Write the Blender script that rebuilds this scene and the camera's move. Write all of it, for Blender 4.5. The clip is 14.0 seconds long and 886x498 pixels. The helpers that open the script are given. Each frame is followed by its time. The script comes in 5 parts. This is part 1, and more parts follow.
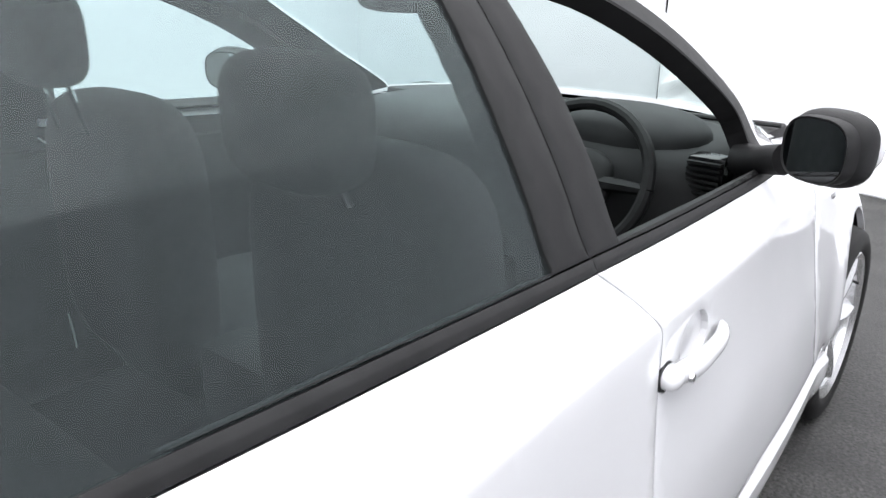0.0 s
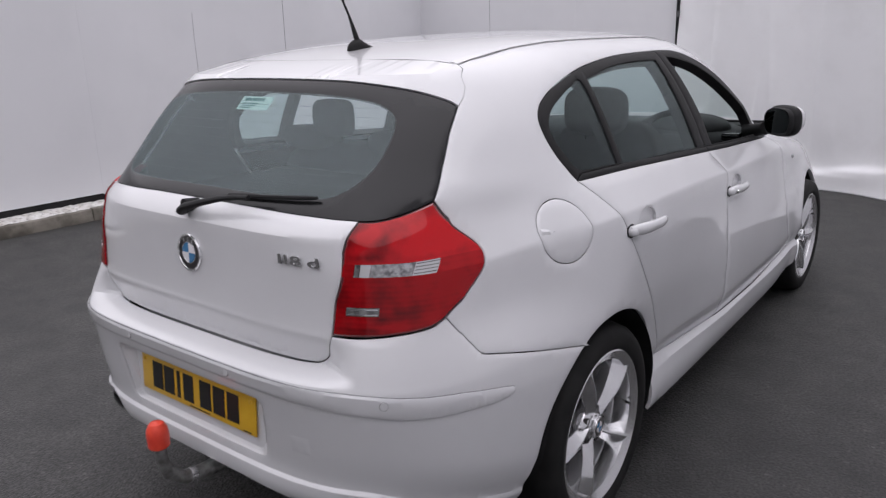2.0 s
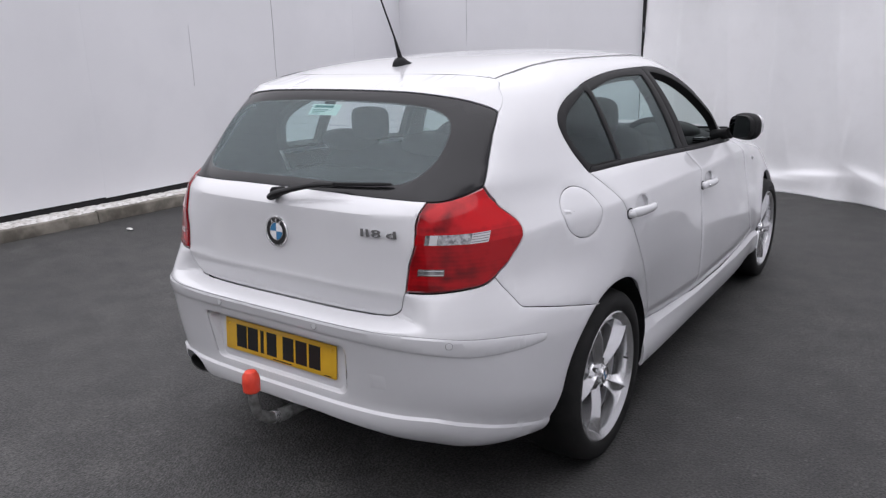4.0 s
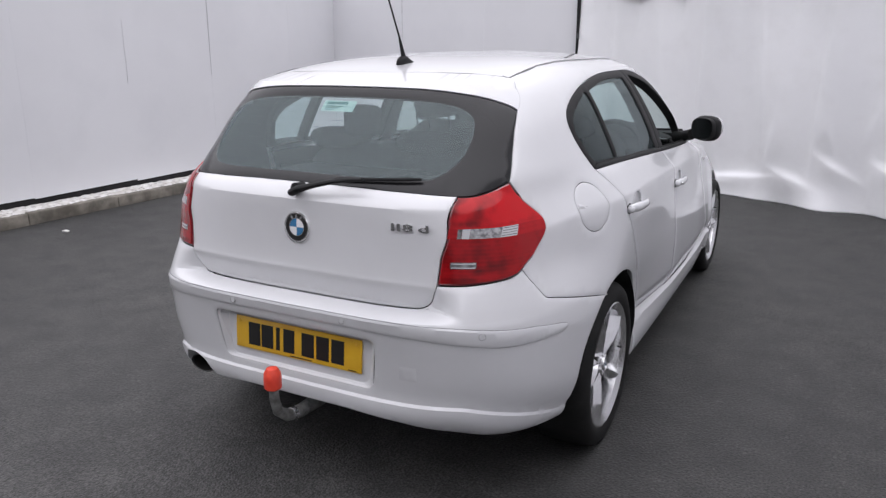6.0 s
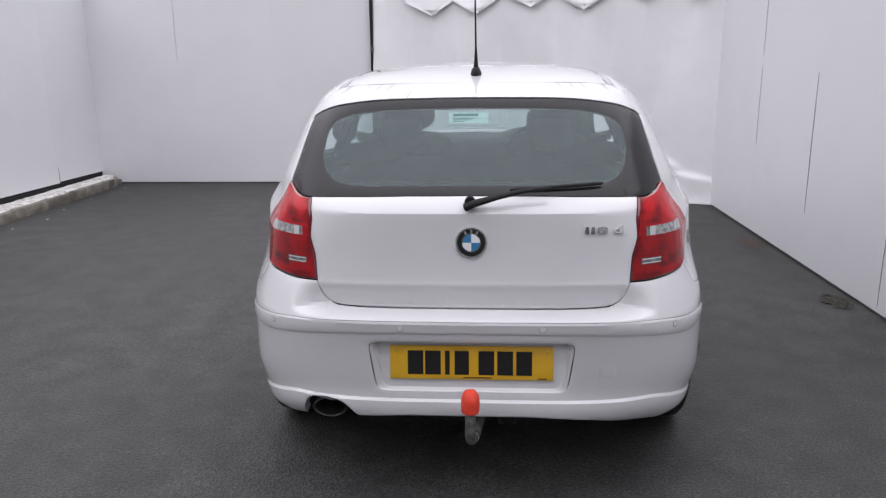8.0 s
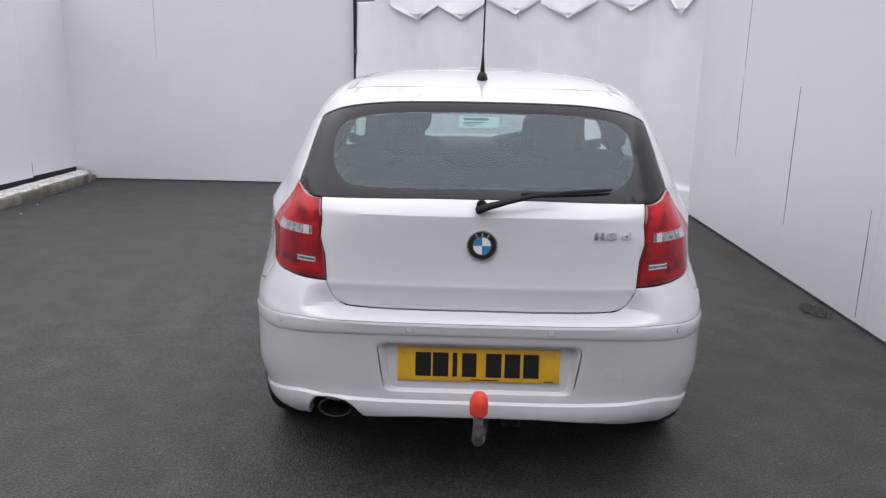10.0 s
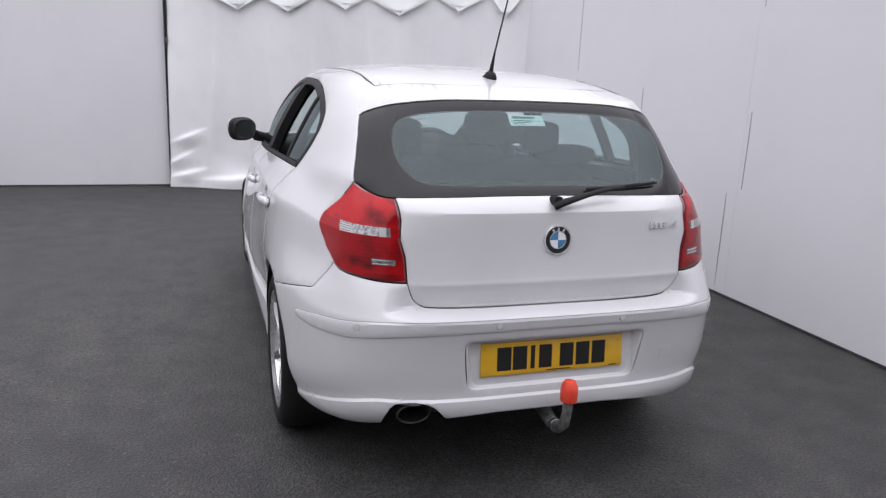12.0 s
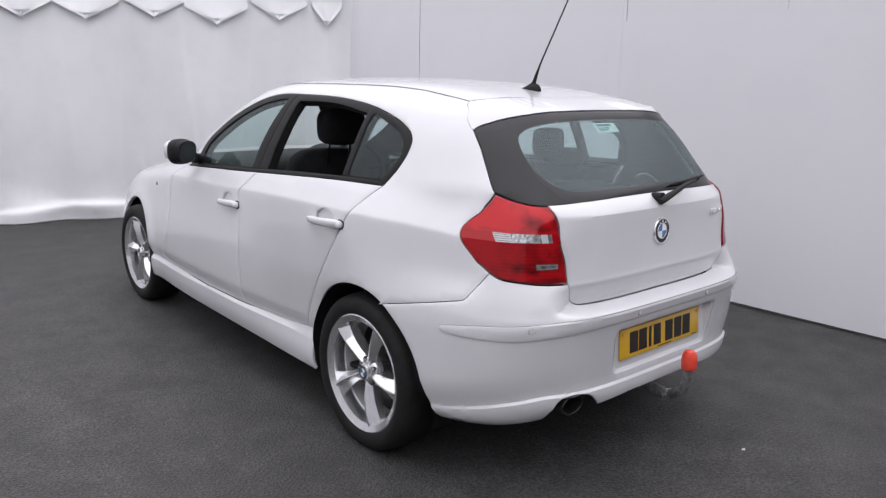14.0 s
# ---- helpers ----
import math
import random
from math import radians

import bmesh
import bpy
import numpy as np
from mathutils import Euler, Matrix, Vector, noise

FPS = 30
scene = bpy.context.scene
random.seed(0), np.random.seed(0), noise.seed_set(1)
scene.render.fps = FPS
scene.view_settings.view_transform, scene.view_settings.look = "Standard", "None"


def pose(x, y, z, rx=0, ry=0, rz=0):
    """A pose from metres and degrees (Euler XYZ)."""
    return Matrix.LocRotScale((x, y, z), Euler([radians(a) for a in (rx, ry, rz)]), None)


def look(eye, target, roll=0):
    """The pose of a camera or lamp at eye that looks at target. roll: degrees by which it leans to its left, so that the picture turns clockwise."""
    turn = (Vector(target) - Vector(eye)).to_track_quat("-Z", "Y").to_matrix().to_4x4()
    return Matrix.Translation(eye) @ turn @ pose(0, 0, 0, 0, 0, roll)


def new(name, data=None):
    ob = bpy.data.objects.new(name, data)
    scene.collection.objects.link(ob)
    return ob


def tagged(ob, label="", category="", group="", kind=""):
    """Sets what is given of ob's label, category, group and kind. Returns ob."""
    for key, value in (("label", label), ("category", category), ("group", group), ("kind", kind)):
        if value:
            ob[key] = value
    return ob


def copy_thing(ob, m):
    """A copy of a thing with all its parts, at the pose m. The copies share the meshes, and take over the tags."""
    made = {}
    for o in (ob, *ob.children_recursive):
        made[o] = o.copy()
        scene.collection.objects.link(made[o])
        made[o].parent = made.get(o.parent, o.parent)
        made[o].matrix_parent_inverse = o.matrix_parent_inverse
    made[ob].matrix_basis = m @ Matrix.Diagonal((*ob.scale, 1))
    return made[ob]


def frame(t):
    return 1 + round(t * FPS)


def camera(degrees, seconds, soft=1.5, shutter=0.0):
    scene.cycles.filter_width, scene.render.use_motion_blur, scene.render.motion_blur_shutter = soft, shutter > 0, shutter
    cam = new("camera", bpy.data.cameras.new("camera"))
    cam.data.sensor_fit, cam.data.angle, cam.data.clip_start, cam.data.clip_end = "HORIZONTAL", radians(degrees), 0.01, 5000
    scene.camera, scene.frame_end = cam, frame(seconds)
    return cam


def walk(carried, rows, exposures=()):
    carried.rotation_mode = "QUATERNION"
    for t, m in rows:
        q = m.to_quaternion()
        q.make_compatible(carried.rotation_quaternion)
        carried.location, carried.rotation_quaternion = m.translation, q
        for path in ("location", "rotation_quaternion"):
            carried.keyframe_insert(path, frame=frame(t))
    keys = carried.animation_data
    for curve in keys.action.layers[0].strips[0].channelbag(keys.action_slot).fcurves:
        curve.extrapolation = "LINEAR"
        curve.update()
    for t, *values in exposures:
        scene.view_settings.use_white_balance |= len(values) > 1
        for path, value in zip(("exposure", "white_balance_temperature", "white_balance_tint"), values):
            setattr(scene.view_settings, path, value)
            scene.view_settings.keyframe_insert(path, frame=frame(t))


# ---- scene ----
from mathutils.geometry import delaunay_2d_cdt

cam = camera(61.4, 14.0, soft=1.3, shutter=0.2)
PATH = [
    (0, (1.135, 0.155, 1.328), (-0.042, 1.617, 0.639), 0.5),
    (0.5, (1.262, -0.372, 1.371), (0.116, 1.125, 0.704), -1.2),
    (1, (1.426, -0.905, 1.389), (0.236, 0.594, 0.807), -1.7),
    (1.5, (1.55, -1.425, 1.42), (0.36, 0.087, 0.874), -1.4),
    (2, (1.697, -1.865, 1.426), (0.501, -0.355, 0.887), -1.7),
    (2.5, (1.752, -2.166, 1.452), (0.589, -0.631, 0.914), -1.7),
    (3, (1.786, -2.338, 1.465), (0.651, -0.778, 0.939), -1.5),
    (5.5, (1.739, -2.447, 1.452), (0.676, -0.833, 0.937), -1),
    (6, (1.514, -2.626, 1.452), (0.599, -0.923, 0.939), -0.1),
    (6.5, (1.145, -2.787, 1.434), (0.401, -0.999, 0.935), 0.2),
    (7, (0.7, -2.977, 1.446), (0.198, -1.105, 0.951), 0.5),
    (7.5, (0.347, -3.007, 1.431), (0.055, -1.089, 0.946), -0.7),
    (8, (0.068, -3.05, 1.451), (-0.066, -1.114, 0.967), -0.7),
    (10.5, (-0.148, -3.072, 1.447), (-0.155, -1.128, 0.977), 1.8),
    (11, (-0.342, -3.039, 1.433), (-0.207, -1.098, 0.967), 2),
    (11.5, (-0.697, -2.981, 1.428), (-0.34, -1.07, 0.958), 2.8),
    (12, (-1.11, -2.929, 1.43), (-0.49, -1.085, 0.964), 2.5),
    (12.5, (-1.509, -2.785, 1.425), (-0.672, -1.027, 0.967), 1.6),
    (13, (-1.903, -2.637, 1.424), (-0.863, -0.99, 0.97), 1.3),
    (13.5, (-2.179, -2.44, 1.418), (-0.983, -0.898, 0.978), 1.2),
    (14, (-2.4, -2.318, 1.425), (-1.118, -0.845, 0.993), 1.1),
]
walk(cam, [(t, look(eye, target, roll)) for t, eye, target, roll in PATH],
     [(0, 1.85, 6300, 11), (0.5, 0.9, 6350, 14), (1, 0.55, 6300, 17), (1.5, 0.36, 6300, 18), (2, 0.34, 6300, 18), (3, 0.55, 6230, 16), (5.5, 0.60, 6240, 16), (14, 0.62, 6240, 16.5)])

# ---- world and light ----
world = bpy.data.worlds.new("overcast_sky")
scene.world = world
world.use_nodes = True
wn, wl = world.node_tree.nodes, world.node_tree.links
sky = wn.new("ShaderNodeTexSky")
sky.sky_type, sky.sun_disc = "NISHITA", False
sky.sun_elevation, sky.sun_rotation = radians(65), radians(200)
sky.air_density, sky.dust_density = 1.0, 0.2
cloud = wn.new("ShaderNodeHueSaturation")
cloud.inputs["Saturation"].default_value = 0.15
wl.new(sky.outputs[0], cloud.inputs["Color"])
# a cloud layer evens the sky out, brighter overhead than at the horizon
where = wn.new("ShaderNodeTexCoord")
split = wn.new("ShaderNodeSeparateXYZ")
wl.new(where.outputs["Generated"], split.inputs[0])
rise = wn.new("ShaderNodeMapRange")
rise.inputs["To Min"].default_value, rise.inputs["To Max"].default_value = 0.8, 5.6
wl.new(split.outputs["Z"], rise.inputs["Value"])
layer = wn.new("ShaderNodeMix")
layer.data_type = "RGBA"
layer.inputs["Factor"].default_value = 0.96
wl.new(cloud.outputs[0], layer.inputs["A"])
layer.inputs["B"].default_value = (2.62, 2.6, 2.6, 1)
scale_up = wn.new("ShaderNodeVectorMath")
scale_up.operation = "SCALE"
wl.new(layer.outputs["Result"], scale_up.inputs[0])
wl.new(rise.outputs["Result"], scale_up.inputs["Scale"])
wl.new(scale_up.outputs[0], wn["Background"].inputs["Color"])
wn["Background"].inputs["Strength"].default_value = 0.09
sun = new("sun", bpy.data.lights.new("sun", "SUN"))
sun.data.energy, sun.data.angle, sun.data.color = 0.6, radians(130), (1.0, 0.985, 0.97)
sun.matrix_world = look((-0.8, -0.8, 6), (0, 0, 0))


# ---- materials ----
def material(name, colour, rough=0.5, metal=0.0, **more):
    m = bpy.data.materials.new(name)
    m.use_nodes = True
    b = m.node_tree.nodes["Principled BSDF"]
    b.inputs["Base Color"].default_value = (*colour, 1)
    b.inputs["Roughness"].default_value = rough
    b.inputs["Metallic"].default_value = metal
    for key, value in more.items():
        b.inputs[key.replace("_", " ")].default_value = value
    return m


def varied(m, colour_a, colour_b, scale, detail=6.0, low=0.35, high=0.65, bump=0.0, bump_scale=None, rough=None, second=None):
    """Lets a material's colour wander between two tones, with fine relief and uneven gloss."""
    nt = m.node_tree
    b = nt.nodes["Principled BSDF"]
    co = nt.nodes.new("ShaderNodeTexCoord")
    n = nt.nodes.new("ShaderNodeTexNoise")
    n.inputs["Scale"].default_value, n.inputs["Detail"].default_value = scale, detail
    nt.links.new(co.outputs["Object"], n.inputs["Vector"])
    r = nt.nodes.new("ShaderNodeValToRGB")
    r.color_ramp.elements[0].position, r.color_ramp.elements[1].position = low, high
    r.color_ramp.elements[0].color, r.color_ramp.elements[1].color = (*colour_a, 1), (*colour_b, 1)
    nt.links.new(n.outputs["Fac"], r.inputs["Fac"])
    out = r.outputs["Color"]
    if second:
        scale2, tone, amount = second
        n2 = nt.nodes.new("ShaderNodeTexNoise")
        n2.inputs["Scale"].default_value, n2.inputs["Detail"].default_value = scale2, 5.0
        nt.links.new(co.outputs["Object"], n2.inputs["Vector"])
        r2 = nt.nodes.new("ShaderNodeValToRGB")
        r2.color_ramp.elements[0].position, r2.color_ramp.elements[1].position = 0.5, 0.72
        r2.color_ramp.elements[0].color, r2.color_ramp.elements[1].color = (0, 0, 0, 1), (amount, amount, amount, 1)
        nt.links.new(n2.outputs["Fac"], r2.inputs["Fac"])
        mx = nt.nodes.new("ShaderNodeMix")
        mx.data_type = "RGBA"
        nt.links.new(r2.outputs["Color"], mx.inputs["Factor"])
        nt.links.new(out, mx.inputs["A"])
        mx.inputs["B"].default_value = (*tone, 1)
        out = mx.outputs["Result"]
    nt.links.new(out, b.inputs["Base Color"])
    if rough:
        rr = nt.nodes.new("ShaderNodeMapRange")
        rr.inputs["To Min"].default_value, rr.inputs["To Max"].default_value = rough
        nt.links.new(n.outputs["Fac"], rr.inputs["Value"])
        nt.links.new(rr.outputs["Result"], b.inputs["Roughness"])
    if bump:
        nb = nt.nodes.new("ShaderNodeTexNoise")
        nb.inputs["Scale"].default_value, nb.inputs["Detail"].default_value = bump_scale or scale, 4.0
        nt.links.new(co.outputs["Object"], nb.inputs["Vector"])
        bp = nt.nodes.new("ShaderNodeBump")
        bp.inputs["Strength"].default_value, bp.inputs["Distance"].default_value = 1.0, bump
        nt.links.new(nb.outputs["Fac"], bp.inputs["Height"])
        nt.links.new(bp.outputs["Normal"], b.inputs["Normal"])
    return m


def window_glass(name, tint, through_share, veil, gloss, shine):
    """A thin pane: tinted see-through with a mirror-like gloss that grows at a slant."""
    m = bpy.data.materials.new(name)
    m.use_nodes = True
    nt = m.node_tree
    nt.nodes.remove(nt.nodes["Principled BSDF"])
    tr = nt.nodes.new("ShaderNodeBsdfTransparent")
    tr.inputs["Color"].default_value = (*[(c * through_share) ** 0.5 for c in tint], 1)
    gl = nt.nodes.new("ShaderNodeBsdfGlossy")
    gl.inputs["Color"].default_value = (0.84, 0.96, 0.97, 1)
    gl.inputs["Roughness"].default_value = gloss
    lw = nt.nodes.new("ShaderNodeLayerWeight")
    po = nt.nodes.new("ShaderNodeMath")
    po.operation = "POWER"
    po.inputs[1].default_value = 4.0
    nt.links.new(lw.outputs["Facing"], po.inputs[0])
    fr = nt.nodes.new("ShaderNodeMapRange")
    fr.inputs["To Min"].default_value, fr.inputs["To Max"].default_value = shine
    nt.links.new(po.outputs[0], fr.inputs["Value"])
    mx = nt.nodes.new("ShaderNodeMixShader")
    nt.links.new(fr.outputs["Result"], mx.inputs[0])
    nt.links.new(tr.outputs[0], mx.inputs[1])
    nt.links.new(gl.outputs[0], mx.inputs[2])
    # a thin diffuse film: the pane's even reflected haze put in as pale colour
    film_ = nt.nodes.new("ShaderNodeBsdfDiffuse")
    film_.inputs["Color"].default_value = (0.56, 0.66, 0.68, 1)
    veiled = nt.nodes.new("ShaderNodeMixShader")
    veiled.inputs[0].default_value = veil
    nt.links.new(mx.outputs[0], veiled.inputs[1])
    nt.links.new(film_.outputs[0], veiled.inputs[2])
    nt.links.new(veiled.outputs[0], nt.nodes["Material Output"].inputs["Surface"])
    return m


def inner_face(name, tint, through_share):
    """The inner face of a pane: tinted, with no hazy film of its own."""
    m = bpy.data.materials.new(name)
    m.use_nodes = True
    nt = m.node_tree
    nt.nodes.remove(nt.nodes["Principled BSDF"])
    tr = nt.nodes.new("ShaderNodeBsdfTransparent")
    tr.inputs["Color"].default_value = (*[(c * through_share) ** 0.5 for c in tint], 1)
    nt.links.new(tr.outputs[0], nt.nodes["Material Output"].inputs["Surface"])
    return m


PAINT = varied(material("white_car_paint", (0.76, 0.76, 0.77), 0.45, Coat_Weight=1.0, Coat_Roughness=0.05, Coat_IOR=1.6, Specular_IOR_Level=0.3), (0.625, 0.627, 0.64), (0.66, 0.662, 0.675), 2.5, rough=(0.42, 0.5))
TRIM = varied(material("black_plastic_trim", (0.02, 0.02, 0.021), 0.55, Specular_IOR_Level=0.22), (0.009, 0.009, 0.0095), (0.015, 0.015, 0.0155), 30, bump=0.0002, bump_scale=900, rough=(0.5, 0.7))
GLOSS_BLACK = material("black_glazing_border", (0.012, 0.012, 0.013), 0.2, Specular_IOR_Level=0.38)
WIRE = material("dull_heating_wire", (0.02, 0.02, 0.02), 1.0, Specular_IOR_Level=0.0)
SOOT = material("sooty_metal", (0.015, 0.015, 0.015), 0.5, 0.3)
LINING = varied(material("dark_interior_plastic", (0.025, 0.025, 0.027), 0.7, Specular_IOR_Level=0.3), (0.013, 0.013, 0.014), (0.021, 0.021, 0.022), 8)
FABRIC = varied(material("black_seat_cloth", (0.018, 0.018, 0.02), 0.9), (0.008, 0.008, 0.0088), (0.013, 0.013, 0.0145), 25)
HEADLINER = varied(material("grey_headliner_cloth", (0.32, 0.32, 0.32), 0.95), (0.29, 0.29, 0.29), (0.35, 0.35, 0.34), 20)
GLASS = window_glass("window_glass", (0.78, 0.88, 0.86), 0.96, 0.015, 0.05, (0.012, 0.5))
DARK_GLASS = window_glass("rear_window_glass", (0.76, 0.87, 0.87), 0.86, 0.15, 0.12, (0.02, 0.2))
DOOR_GLASS = window_glass("tinted_door_glass", (0.76, 0.87, 0.87), 0.96, 0.028, 0.05, (0.022, 0.55))
GLASS_IN = inner_face("window_glass_inside", (0.78, 0.88, 0.86), 0.96)
DARK_GLASS_IN = inner_face("tinted_glass_inside", (0.76, 0.87, 0.87), 0.88)
RUBBER = varied(material("tyre_rubber", (0.02, 0.02, 0.02), 0.75, Specular_IOR_Level=0.25), (0.008, 0.008, 0.008), (0.016, 0.016, 0.0155), 20, bump=0.0004, bump_scale=200, rough=(0.6, 0.85))
ALLOY = varied(material("silver_alloy", (0.7, 0.7, 0.71), 0.3, 0.9, Coat_Weight=0.4, Coat_Roughness=0.05), (0.74, 0.74, 0.75), (0.84, 0.84, 0.85), 12, rough=(0.15, 0.24))
BARREL = varied(material("silver_painted_rim", (0.6, 0.6, 0.61), 0.4, 0.3, Coat_Weight=0.3), (0.60, 0.60, 0.61), (0.70, 0.70, 0.71), 14, rough=(0.3, 0.42))
DARK_METAL = varied(material("dark_brake_metal", (0.06, 0.06, 0.06), 0.5, 0.7), (0.04, 0.04, 0.04), (0.09, 0.085, 0.08), 30, rough=(0.4, 0.6))
CHROME = material("chrome", (0.8, 0.8, 0.81), 0.16, 1.0)
STEEL = varied(material("worn_steel", (0.32, 0.32, 0.31), 0.4, 0.8), (0.2, 0.2, 0.19), (0.42, 0.42, 0.41), 45, rough=(0.3, 0.55))
MIRROR = material("mirror_glass", (0.75, 0.78, 0.8), 0.02, 1.0)
DARK_RED = material("dark_red_lamp_edge", (0.16, 0.006, 0.012), 0.15, Coat_Weight=1.0)
CLEAR_LENS = varied(material("clear_lamp_lens", (0.7, 0.7, 0.7), 0.15, 0.35, Coat_Weight=1.0), (0.13, 0.13, 0.135), (0.46, 0.46, 0.47), 90, low=0.35, high=0.65)
WHITE_LENS = material("white_lamp_lens", (0.46, 0.46, 0.47), 0.2, Coat_Weight=1.0)
SMOKE_LENS = varied(material("smoked_lamp_lens", (0.2, 0.2, 0.2), 0.2, 0.3, Coat_Weight=1.0), (0.07, 0.07, 0.07), (0.28, 0.28, 0.28), 60)
YELLOW = varied(material("yellow_plate", (0.72, 0.42, 0.02), 0.35, Coat_Weight=0.4), (0.68, 0.38, 0.015), (0.76, 0.45, 0.025), 12)
BLACK_INK = material("black_lettering", (0.012, 0.012, 0.012), 0.4)
BLUE = material("badge_blue", (0.05, 0.2, 0.40), 0.2, Coat_Weight=1.0)
WHITE_ENAMEL = material("badge_white", (0.8, 0.8, 0.82), 0.2, Coat_Weight=1.0)
RED_CAP = varied(material("red_plastic_cap", (0.75, 0.06, 0.03), 0.4), (0.65, 0.045, 0.025), (0.8, 0.08, 0.04), 25)
STICKER = material("pale_green_sticker", (0.6, 0.78, 0.72), 0.5)
STICKER_INK = material("dark_green_print", (0.05, 0.2, 0.18), 0.5)

PANEL = varied(material("white_wall_panel", (0.7, 0.7, 0.735), 0.4), (0.725, 0.727, 0.750), (0.768, 0.770, 0.793), 0.6, bump=0.0012, bump_scale=2.2, rough=(0.32, 0.46), second=(2.5, (0.68, 0.686, 0.71), 0.3))
JOINT = material("dark_joint", (0.12, 0.12, 0.125), 0.8)
SHEET = varied(material("white_tarpaulin", (0.78, 0.78, 0.79), 0.38), (0.84, 0.843, 0.857), (0.89, 0.893, 0.907), 0.8, bump=0.0008, bump_scale=30.0, rough=(0.3, 0.48), second=(5, (0.66, 0.65, 0.64), 0.12))
KERB = varied(material("concrete_kerb", (0.26, 0.235, 0.2), 0.9), (0.115, 0.103, 0.085), (0.25, 0.23, 0.195), 6, bump=0.004, bump_scale=60, second=(7, (0.085, 0.08, 0.065), 0.8))
KERB_TOP = varied(material("crumbling_pale_mortar", (0.6, 0.6, 0.58), 0.85), (0.52, 0.50, 0.47), (0.74, 0.735, 0.72), 9, bump=0.003, bump_scale=70, second=(26, (0.16, 0.145, 0.12), 0.9))
FAR_WALL = varied(material("grey_render", (0.2, 0.2, 0.2), 0.9), (0.17, 0.17, 0.17), (0.24, 0.24, 0.235), 1.2)
STONE = material("pale_chip", (0.7, 0.69, 0.66), 0.8)


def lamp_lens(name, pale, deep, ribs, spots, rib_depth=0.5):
    """Red plastic with fine level ribs; shading of the lamp's insides is painted into the colour as soft spots at given
    (across, up, half-width, half-height, strength), bright where strength is negative.
    """
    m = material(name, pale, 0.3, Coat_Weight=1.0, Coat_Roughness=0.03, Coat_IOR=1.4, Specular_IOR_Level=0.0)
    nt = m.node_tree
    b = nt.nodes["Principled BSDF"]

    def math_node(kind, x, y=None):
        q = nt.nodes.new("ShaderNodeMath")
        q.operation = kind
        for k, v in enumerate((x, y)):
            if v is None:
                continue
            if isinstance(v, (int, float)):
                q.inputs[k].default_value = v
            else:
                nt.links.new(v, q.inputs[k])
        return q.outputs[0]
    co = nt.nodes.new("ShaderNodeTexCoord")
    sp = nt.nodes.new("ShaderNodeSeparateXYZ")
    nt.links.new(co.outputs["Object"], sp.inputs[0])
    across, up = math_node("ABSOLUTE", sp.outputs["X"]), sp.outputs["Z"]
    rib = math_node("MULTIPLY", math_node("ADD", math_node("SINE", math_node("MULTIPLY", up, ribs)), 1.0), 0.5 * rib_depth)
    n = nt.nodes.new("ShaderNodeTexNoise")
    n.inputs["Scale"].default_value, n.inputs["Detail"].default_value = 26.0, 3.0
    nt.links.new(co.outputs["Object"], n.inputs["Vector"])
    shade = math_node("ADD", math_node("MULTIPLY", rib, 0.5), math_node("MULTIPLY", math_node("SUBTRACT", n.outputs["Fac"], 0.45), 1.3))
    # each spot paints a soft dark or bright patch of inner shading
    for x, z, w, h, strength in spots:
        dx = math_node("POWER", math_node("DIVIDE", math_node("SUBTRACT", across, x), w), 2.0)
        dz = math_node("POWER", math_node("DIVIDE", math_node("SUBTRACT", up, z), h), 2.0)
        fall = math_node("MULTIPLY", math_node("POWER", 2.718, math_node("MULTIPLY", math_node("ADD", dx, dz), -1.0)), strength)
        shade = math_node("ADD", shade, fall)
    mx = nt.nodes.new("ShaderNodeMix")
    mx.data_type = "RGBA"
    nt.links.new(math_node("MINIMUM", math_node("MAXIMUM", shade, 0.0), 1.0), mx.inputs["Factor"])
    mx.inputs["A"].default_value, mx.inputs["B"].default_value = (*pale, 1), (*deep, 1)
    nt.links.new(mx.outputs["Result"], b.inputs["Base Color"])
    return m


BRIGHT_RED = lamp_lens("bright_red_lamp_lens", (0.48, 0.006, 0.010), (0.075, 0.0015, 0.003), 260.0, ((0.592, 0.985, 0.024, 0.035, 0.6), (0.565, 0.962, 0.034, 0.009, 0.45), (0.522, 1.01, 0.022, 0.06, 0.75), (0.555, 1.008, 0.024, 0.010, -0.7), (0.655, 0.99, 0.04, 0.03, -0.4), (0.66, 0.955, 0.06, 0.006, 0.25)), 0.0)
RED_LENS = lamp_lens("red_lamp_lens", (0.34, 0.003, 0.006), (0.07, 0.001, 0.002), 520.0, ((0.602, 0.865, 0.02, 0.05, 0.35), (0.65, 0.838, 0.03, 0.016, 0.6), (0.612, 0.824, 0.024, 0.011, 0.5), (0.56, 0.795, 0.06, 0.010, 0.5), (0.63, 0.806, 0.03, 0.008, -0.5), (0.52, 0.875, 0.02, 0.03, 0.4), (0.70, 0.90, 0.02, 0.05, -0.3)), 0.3)


